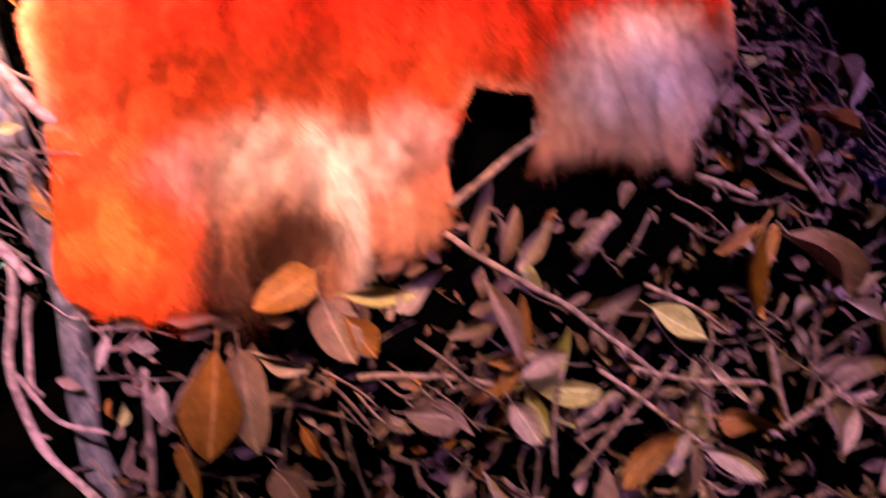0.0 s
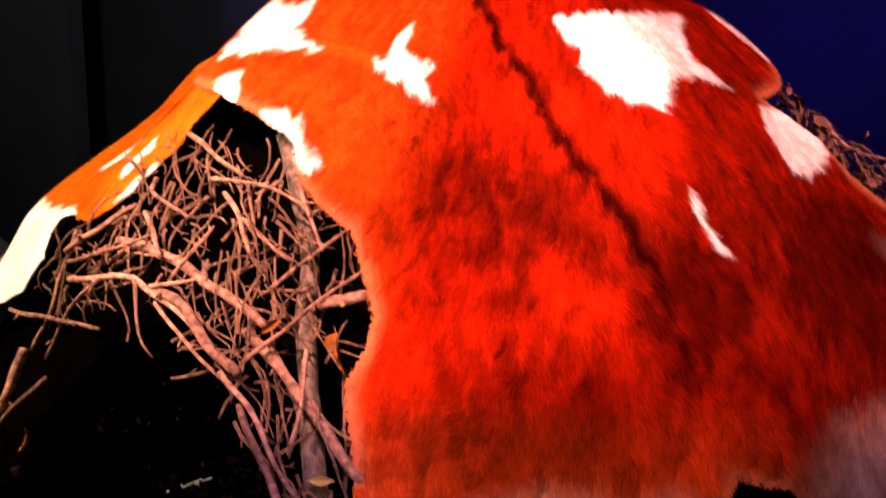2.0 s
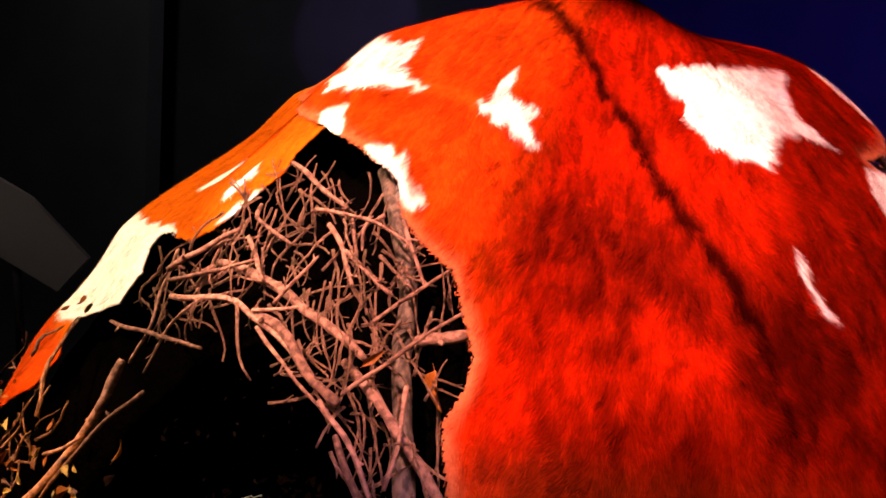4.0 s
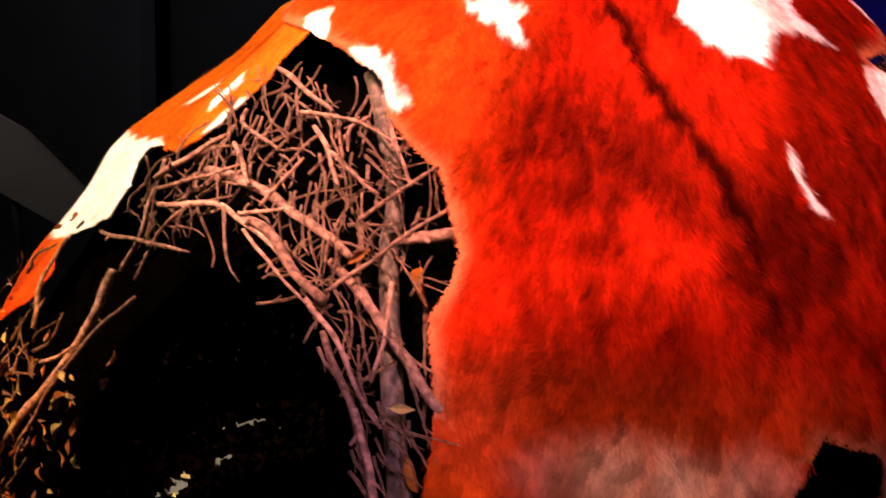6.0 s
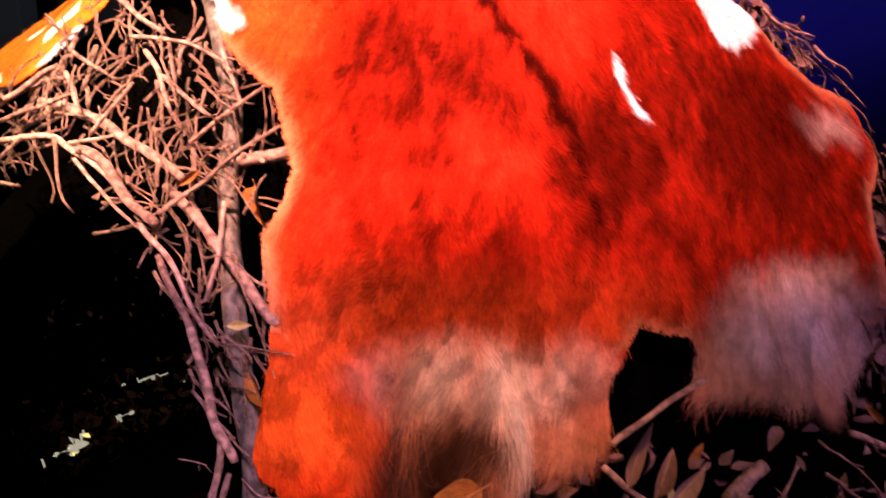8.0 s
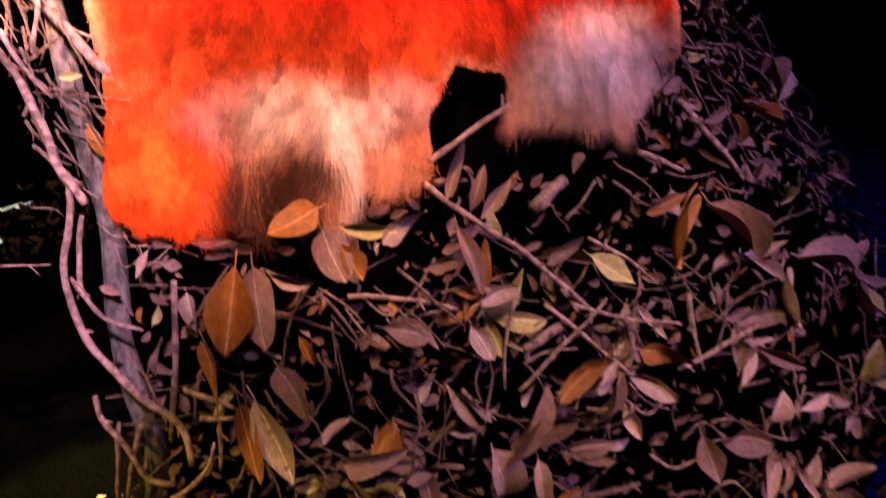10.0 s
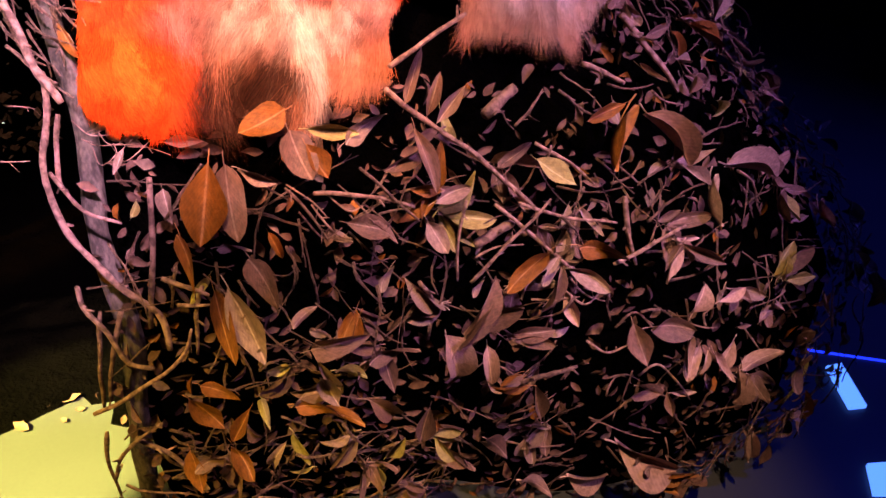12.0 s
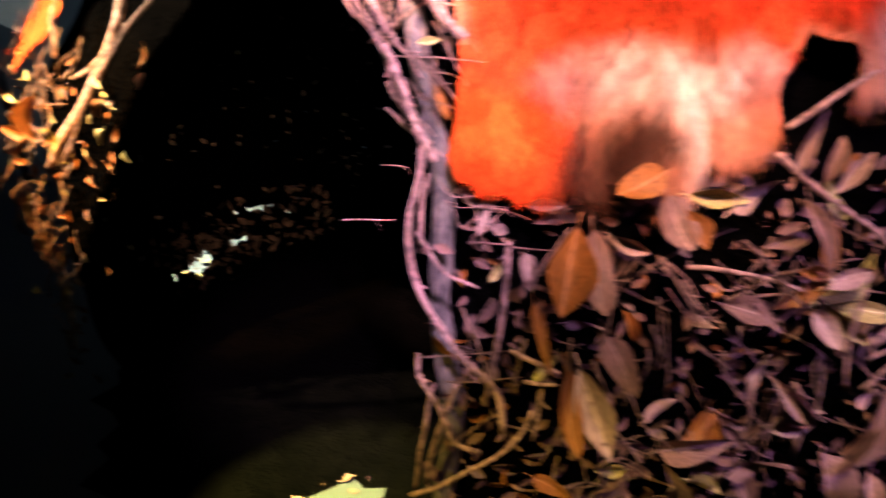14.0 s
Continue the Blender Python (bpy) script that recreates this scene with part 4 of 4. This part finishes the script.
def coat_colour(a, z, spots, main=True):
    """The coat by place on the hut: red-brown, a dark back stripe, white patches, pale belly fringe."""
    ax, zx = a + 0.010 * ripple(a, z, 60, 1) , z + 0.007 * ripple(a, z, 70, 4)
    red, dark, white, tan = np.array([0.27, 0.0095, 0.0008]), np.array([0.014, 0.0009, 0.0004]), np.array([0.86, 0.80, 0.74]), np.array([0.38, 0.19, 0.10])
    lean = a + 0.35 * (z - 1.4) * np.where(a > 0.2, -1.0, 0.6)
    shade = np.clip(0.5 + 1.3 * (grain(lean * 9, z * 7, 2) - 0.5) + 1.2 * (grain(lean * 60 + 2 * grain(a * 25, z * 25, 4), z * 34, 5) - 0.5), 0, 1)
    c = red * (0.30 + 0.95 * shade)[:, None]

    def blend(c, target, w):
        return c + (target - c) * np.clip(w, 0, 1)[:, None]

    if main:
        c = blend(c, np.array([0.44, 0.052, 0.003]), ease((-a + 0.06) / 0.3) * 0.85)
        c = blend(c, np.array([0.40, 0.052, 0.008]), 0.65 * ease((1.26 - z) / 0.12) * ease((0.7 - a) / 0.2))
        c = blend(c, np.array([0.42, 0.05, 0.003]), 0.8 * ease((0.16 - a) / 0.05) * ease((1.10 + 0.03 * ripple(a, z, 18, 6) - z) / 0.06))
        tuft = 0.55 * (grain(lean * 24, z * 20, 8) - 0.5) + 0.55 * (grain(lean * 90 + 2 * grain(a * 30, z * 30, 1), z * 46, 9) - 0.5)
        ridge = edge_distance(STRIPE, ax + 0.03 * tuft, zx, False) / (0.011 + 0.009 * ease((z - 1.3) / 0.3) * (1.6 - ease((z - 1.62) / 0.1)))
        c = blend(c, dark, (0.55 + 0.4 * ease((z - 1.28) / 0.15)) * ease(1.0 - 0.6 * ridge + 1.2 * tuft) * ease((z - 1.22) / 0.05))
        saddle = ease(1.05 - np.hypot((a - 0.23) / 0.42, (z - 1.48 + 0.20 * (a - 0.23)) / 0.17) + 1.1 * tuft)
        # Right side: dark coat, deepened further for the key light falling off there.
        flank_dim = ease(1.15 - np.hypot((a - 0.86) / 0.42, (z - 1.36) / 0.24) + 1.2 * tuft)
        lower_dim = ease(1.1 - np.hypot((a - 0.52) / 0.26, (z - 1.36) / 0.15) + 1.6 * tuft)
        c = blend(c, dark, np.maximum(np.maximum(0.76 * saddle, (0.6 + 0.3 * shade) * flank_dim), 0.72 * lower_dim))
        belly = ease((1.150 + 0.03 * ripple(a, 0.2 * z, 16, 6) + 0.05 * tuft - z) / 0.09) * ease((a - 0.135 - 0.3 * ease((1.09 - z) / 0.1) * 0.12 + 0.06 * tuft) / 0.07) * ease((0.52 - a) / 0.05)
        belly2 = ease((1.245 - 0.9 * np.square(a - 0.84) + 0.08 * tuft - z) / 0.08) * ease((a - 0.575) / 0.04)
        c = blend(c, tan, np.maximum(0.55 * belly, 0.7 * belly2))
        c = blend(c, np.array([0.30, 0.018, 0.001]), 0.75 * ease((1.01 + 0.06 * tuft - z) / 0.05) * ease((0.15 - a) / 0.03))
        streak = 0.2 * ripple(a, 0.15 * z, 60, 4) + 0.5 * (grain(a * 110, z * 14, 3) - 0.5)
        pale = np.array([0.66, 0.51, 0.41])
        c = blend(c, pale, (0.52 + streak) * ease(1.2 - np.hypot((a - 0.31) / 0.2, (z - 1.105 - 0.02 * ripple(a, 0.2 * z, 20, 3)) / 0.055)) + (0.5 + streak) * ease(1.1 - np.hypot((a - 0.80) / 0.19, (z - 1.15) / 0.085)) + 0.3 * ease(1 - np.hypot((a - 1.10) / 0.13, (z - 1.40 - 0.02 * ripple(a, z, 40, 3)) / 0.05)))
        # Dark brown low on the belly, streaked with a few pale strands.
        belly_dark = ease((1.085 - 1.6 * np.square(a - 0.28) + 0.05 * tuft + 0.03 * (grain(a * 130, z * 9, 6) - 0.5) - z) / 0.055) * ease((a - 0.125) / 0.035) * ease((0.34 - a + 0.08 * tuft) / 0.04)
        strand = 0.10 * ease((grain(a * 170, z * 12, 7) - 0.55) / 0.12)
        c = blend(c, np.array([0.018, 0.007, 0.004]) + np.array([0.5, 0.3, 0.2]) * strand[:, None], 0.93 * belly_dark)
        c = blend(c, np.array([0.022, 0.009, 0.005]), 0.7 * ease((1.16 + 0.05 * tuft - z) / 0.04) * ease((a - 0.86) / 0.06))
        c = blend(c, np.array([0.42, 0.33, 0.26]), 0.7 * ease(1 - np.abs(a - 0.335 - 0.3 * (1.06 - z)) / 0.022) * (z < 1.08))
        c = blend(c, np.array([0.38, 0.14, 0.06]), 0.6 * ease(1 - edge_distance(HIDE, a, z) / 0.035) * (z > 1.13))
    else:
        c = blend(c, np.array([0.46, 0.100, 0.004]), np.full(a.shape, 0.85))
        c = blend(c, np.array([0.42, 0.045, 0.004]), 0.9 * ease((1.14 - z) / 0.04))
    for s in spots:
        d = edge_distance(s, ax, zx)
        c = blend(c, white, ease(0.5 + np.where(inside(s, ax, zx), d, -d) / 0.012))
    return c


def paint(ob, colours, domain="POINT"):
    layer = ob.data.color_attributes.new("coat", "FLOAT_COLOR", domain)
    rgba = np.ones((len(colours), 4))
    rgba[:, :3] = colours
    layer.data.foreach_set("color", rgba.ravel())


def hide_lift(a, z):
    """How far the skin stands off the branches: slack folds over lumps."""
    seam = edge_distance([(-0.694, 1.682), (-0.544, 1.691), (-0.364, 1.686), (-0.224, 1.665), (-0.084, 1.630)], a, z, False)
    return 0.030 + 0.008 * ripple(a, z, 9, 2) + 0.004 * ripple(a, z, 23, 1) + 0.010 * np.exp(-(seam / 0.018) ** 2) + 0.018 * ease((-a - 0.9) / 0.3)


def hide(name, label, outline, spots, hairs, main, seed, extra=0.0):
    thing = empty(name, label, "animal hide", "hides over the hut", at=tuple(place(0.1 if main else -0.9, 1.4)))
    gen = np.random.RandomState(seed)
    ring = np.array(outline)
    a0, a1, z0, z1 = ring[:, 0].min(), ring[:, 0].max(), ring[:, 1].min(), ring[:, 1].max()
    na, nz = int((a1 - a0) / 0.0048), int((z1 - z0) / 0.004)
    ga, gz = np.meshgrid(np.linspace(a0, a1, na), np.linspace(z0, z1, nz))
    ga, gz = ga.ravel(), gz.ravel()
    gz = np.minimum(gz, crest(ga) - 0.0008)
    keep = inside(outline, ga + 0.0025 * ripple(ga, gz, 45, 3), gz + 0.002 * ripple(ga, gz, 60, 8))
    number = np.cumsum(keep) - 1
    faces = []
    for i in range(nz - 1):
        for k in range(na - 1):
            q = i * na + k
            if keep[q] and keep[q + 1] and keep[q + na] and keep[q + na + 1]:
                faces.append((number[q], number[q + 1], number[q + na + 1], number[q + na]))
    a, z = ga[keep], gz[keep]
    verts = place(a, z, hide_lift(a, z) + extra).T
    skin = from_arrays("skin", verts, [tuple(int(x) for x in f) for f in faces], COAT, thing)
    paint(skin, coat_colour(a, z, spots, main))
    mod = skin.modifiers.new("thickness", "SOLIDIFY")
    mod.thickness, mod.offset = 0.004, -1
    child(skin, thing)
    # hair: narrow tapering blades laid down the slope
    a, z = gen.uniform(a0, a1, hairs * 3), gen.uniform(z0, z1, hairs * 3)
    ok = inside(outline, a, z)
    a, z = a[ok][:hairs], z[ok][:hairs]
    if main:  # the long belly fringe is thicker
        a2, z2 = gen.uniform(0.0, 1.0, 150000), gen.uniform(0.93, 1.2, 150000)
        ok = inside(outline, a2, z2)
        a, z = np.concatenate([a, a2[ok][:70000]]), np.concatenate([z, z2[ok][:70000]])
    z = np.minimum(z, crest(a) - 0.004)
    n = len(a)
    root = place(a, z, hide_lift(a, z) + extra).T
    du = (place(a + 0.004, z) - place(a - 0.004, z)).T
    du /= np.linalg.norm(du, axis=1)[:, None]
    dv = (place(a, z + 0.004) - place(a, z - 0.004)).T
    dv /= np.linalg.norm(dv, axis=1)[:, None]
    nn = np.cross(du, dv)
    flow = -1.57 + 0.55 * ripple(a, z, 7, 1.0) + 0.35 * ripple(a, z, 24, 2.0) + gen.normal(0, 0.2, n)
    cell = np.sin(np.floor(a / 0.021 + 0.8 * ripple(a, z, 30, 5)) * 12.9898 + np.floor(z / 0.028 + 0.8 * ripple(a, z, 26, 9)) * 78.233) * 43758.5453
    cell = cell - np.floor(cell)
    flow += 0.7 * (cell - 0.5)
    if main:
        flow += -0.5 * ease((a - 0.45) / 0.35) * ease((1.35 - z) / 0.2)
    length = (0.012 + 0.010 * gen.rand(n)) * np.where((edge_distance(outline, a, z) < 0.02) & (z > 1.13), 0.22, 1.0)
    if main:
        low = np.where((a > 0.13) & (a < 0.47), 1.0, 0.0) * ease((1.13 - z) / 0.10) + np.where(a > 0.6, 1.0, 0.0) * ease((1.22 - z) / 0.14)
        lock = ease(1 - np.abs(a - 0.325) / 0.03) + ease(1 - np.abs(a - 0.205) / 0.018) + ease(1 - np.abs(a - 0.785) / 0.03)
        clump = np.clip(0.5 + 0.6 * ripple(a, 0.3 * z, 34, 3), 0, 1)
        low = low * (1 - 0.45 * ease(1 - np.hypot((a - 0.225) / 0.09, (z - 1.085) / 0.05)))
        length = length * (1 + low * (0.1 + 0.8 * cell + 0.9 * gen.rand(n) + 1.3 * clump ** 2 + 2.6 * lock * ease((1.09 - z) / 0.06)))
        flow += low * (0.45 * ripple(a, 0.3 * z, 30, 7) + 0.35 * ease((0.3 - a) / 0.1) - 0.2)
    else:
        low = 0 * a
    way = np.cos(flow)[:, None] * du + np.sin(flow)[:, None] * dv
    side = np.cross(nn, way)
    side /= np.linalg.norm(side, axis=1)[:, None]
    fine = np.where(low > 0.05, 0.55, 1.0) if main else np.ones(n)
    wide = ((0.00030 + 0.00030 * gen.rand(n)) * fine)[:, None]
    lift = (0.08 + 0.16 * gen.rand(n))[:, None]
    L = length[:, None]
    drop = np.array([0, 0, -1.0])[None] * (0.35 * low * length)[:, None]
    bend = (0.45 * ripple(a, 0.4 * z, 52, 4) + 0.25 * gen.normal(0, 1, n))[:, None] * side * (low * length)[:, None]
    p1 = root + 0.35 * L * (way + lift * nn) + 0.16 * bend
    p2 = root + 0.70 * L * (way + 0.9 * lift * nn) + 0.45 * drop + 0.10 * bend
    p3 = root + L * (way + 0.6 * lift * nn) + drop - 0.22 * bend + gen.normal(0, 1, (n, 3)) * (0.0013 + 0.0025 * low)[:, None]
    v = np.stack([root - wide * side, root + wide * side, p1 - 0.9 * wide * side, p1 + 0.9 * wide * side, p2 - 0.6 * wide * side, p2 + 0.6 * wide * side, p3], 1).reshape(-1, 3)
    b = 7 * np.arange(n)[:, None]
    tris = np.concatenate([b + [0, 1, 3], b + [0, 3, 2], b + [2, 3, 5], b + [2, 5, 4], b + [4, 5, 6]], 1).reshape(-1, 3)
    me = bpy.data.meshes.new("fur")
    me.vertices.add(len(v))
    me.vertices.foreach_set("co", v.ravel())
    me.loops.add(tris.size)
    me.loops.foreach_set("vertex_index", tris.ravel().astype(np.int32))
    me.polygons.add(len(tris))
    me.polygons.foreach_set("loop_start", np.arange(0, tris.size, 3, dtype=np.int32))
    me.update()
    me.validate()
    me.polygons.foreach_set("use_smooth", np.ones(len(tris), bool))
    me.materials.append(HAIR)
    fur = new("fur", me)
    fur.parent = thing
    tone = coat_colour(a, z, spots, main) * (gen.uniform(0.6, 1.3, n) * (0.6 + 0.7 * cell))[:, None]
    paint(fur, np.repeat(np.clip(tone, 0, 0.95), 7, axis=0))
    fur["kind"] = "stuff"
    tagged(fur, "short shaggy coat hair")
    child(fur, thing)
    return thing


hide("cow_hide", "red-brown cow hide with white patches and dark back stripe", HIDE, SPOTS, 190000, True, 3)
hide("cow_hide", "orange and white hide leg hanging beside the doorway", LIMB, LIMB_PATCH_AND_GLINTS, 26000, False, 4, -0.012)

# ---- lights let into the floor beyond the hut ----
def slab(name, corners, z0, z1, mat, label, category, kind="", group=""):
    bm = bmesh.new()
    low = [bm.verts.new((x, y, z0)) for x, y in corners]
    high = [bm.verts.new((x, y, z1)) for x, y in corners]
    n = len(corners)
    bm.faces.new(low[::-1])
    bm.faces.new(high)
    for k in range(n):
        bm.faces.new((low[k], low[(k + 1) % n], high[(k + 1) % n], high[k]))
    bmesh.ops.recalc_face_normals(bm, faces=bm.faces)
    return tagged(part(name, bm, mat), label, category, group, kind)


slab("floor_light", [(1.430, 1.664), (1.486, 1.678), (1.486, 1.856), (1.431, 1.835)], 0.0, 0.012, PALE_GLOW, "pale blue glowing panel let into the floor", "floor light", group="floor lights")
slab("floor_light", [(1.362, 1.362), (1.50, 1.375), (1.51, 1.485), (1.389, 1.460)], 0.0, 0.012, PALE_GLOW, "pale blue glowing panel let into the floor", "floor light", group="floor lights")
slab("light_strip", [(1.30, 1.917), (1.85, 1.880), (1.86, 1.884), (1.30, 1.922)], 0.0, 0.006, BLUE_GLOW, "thin blue light strip along the floor", "light strip")

# ---- leaves fallen on the floor inside the doorway ----
def fallen(name, spots, kind, label):
    verts, faces = [], []
    for x0, y0, size in spots:
        w, q = rng.uniform(0, 6.28), Vector((x0, y0, 0.004 + 0.2 * size))
        x = Vector((math.cos(w), math.sin(w), rng.uniform(-0.3, 0.3))).normalized()
        y = Vector((-math.sin(w), math.cos(w), rng.uniform(-0.5, 0.5))).normalized()
        b, wd = len(verts), size * 0.27
        low = -0.16 * size * Vector((0, 0, 1))
        verts += [q - 0.5 * size * x, q - 0.1 * size * x + wd * y, q + 0.25 * size * x + 0.75 * wd * y, q + 0.5 * size * x, q + 0.25 * size * x - 0.75 * wd * y, q - 0.1 * size * x - wd * y, q + 0.1 * size * x + low]
        faces += [(b, b + 6, b + 1), (b + 1, b + 6, b + 2), (b + 2, b + 6, b + 3), (b + 3, b + 6, b + 4), (b + 4, b + 6, b + 5), (b + 5, b + 6, b)]
    ob = from_arrays(name, verts, faces, LITTER[kind])
    tagged(ob, label, "leaves", kind="stuff")


fallen("fallen_leaves", [(rng.gauss(-0.75, 0.22), rng.gauss(1.75, 0.14), rng.uniform(0.03, 0.06)) for _ in range(24)] + [(rng.gauss(-1.62, 0.14), rng.gauss(2.2, 0.16), rng.uniform(0.04, 0.08)) for _ in range(20)], "yellow", "yellow dead leaves fallen on the floor inside the hut")
fallen("fallen_leaves", [(rng.uniform(-1.5, 0.2), rng.uniform(1.5, 2.9), rng.uniform(0.03, 0.06)) for _ in range(60)] + [(rng.gauss(-0.3, 0.08), rng.gauss(1.1, 0.1), rng.uniform(0.04, 0.07)) for _ in range(16)], "orange", "orange dead leaves fallen round the doorway")

# Added leaves that break up the yellow pool's edge as twig shadows would.
fallen("fallen_leaves", [(rng.gauss(-0.74, 0.13), rng.gauss(1.42, 0.05), rng.uniform(0.02, 0.05)) for _ in range(26)], "brown", "brown dead leaves added along the hut threshold for a ragged shadow edge")

# ---- a grey board standing in the hall ----
board = empty("display_board", "grey slanted display board on a metal stand", "display board", at=(-2.9, 2.9, 0))
bm = bmesh.new()
front = [bm.verts.new(p) for p in ((-3.70, 2.72, 1.03), (-3.31, 2.73, 0.911), (-2.80, 2.75, 0.748), (-2.63, 2.76, 0.925), (-2.965, 2.75, 1.159), (-3.29, 2.74, 1.268), (-3.70, 2.73, 1.41))]
rear = [bm.verts.new(v.co + Vector((-0.010, 0.027, 0))) for v in front]
bm.faces.new(front[::-1])
bm.faces.new(rear)
for k in range(7):
    bm.faces.new((front[k], front[(k + 1) % 7], rear[(k + 1) % 7], rear[k]))
bmesh.ops.recalc_face_normals(bm, faces=bm.faces)
child(part("panel", bm, PANEL, board), board)
child(from_arrays("leg", *tube([(-3.39, 2.73, 0.0), (-3.38, 2.71, 0.5), (-3.37, 2.67, 1.06)], [0.02, 0.02, 0.02], 8), WALL, board), board)
child(from_arrays("leg", *tube([(-3.13, 2.83, 0.0), (-3.12, 2.82, 0.5), (-3.11, 2.78, 1.08)], [0.02, 0.02, 0.02], 8), WALL, board), board)
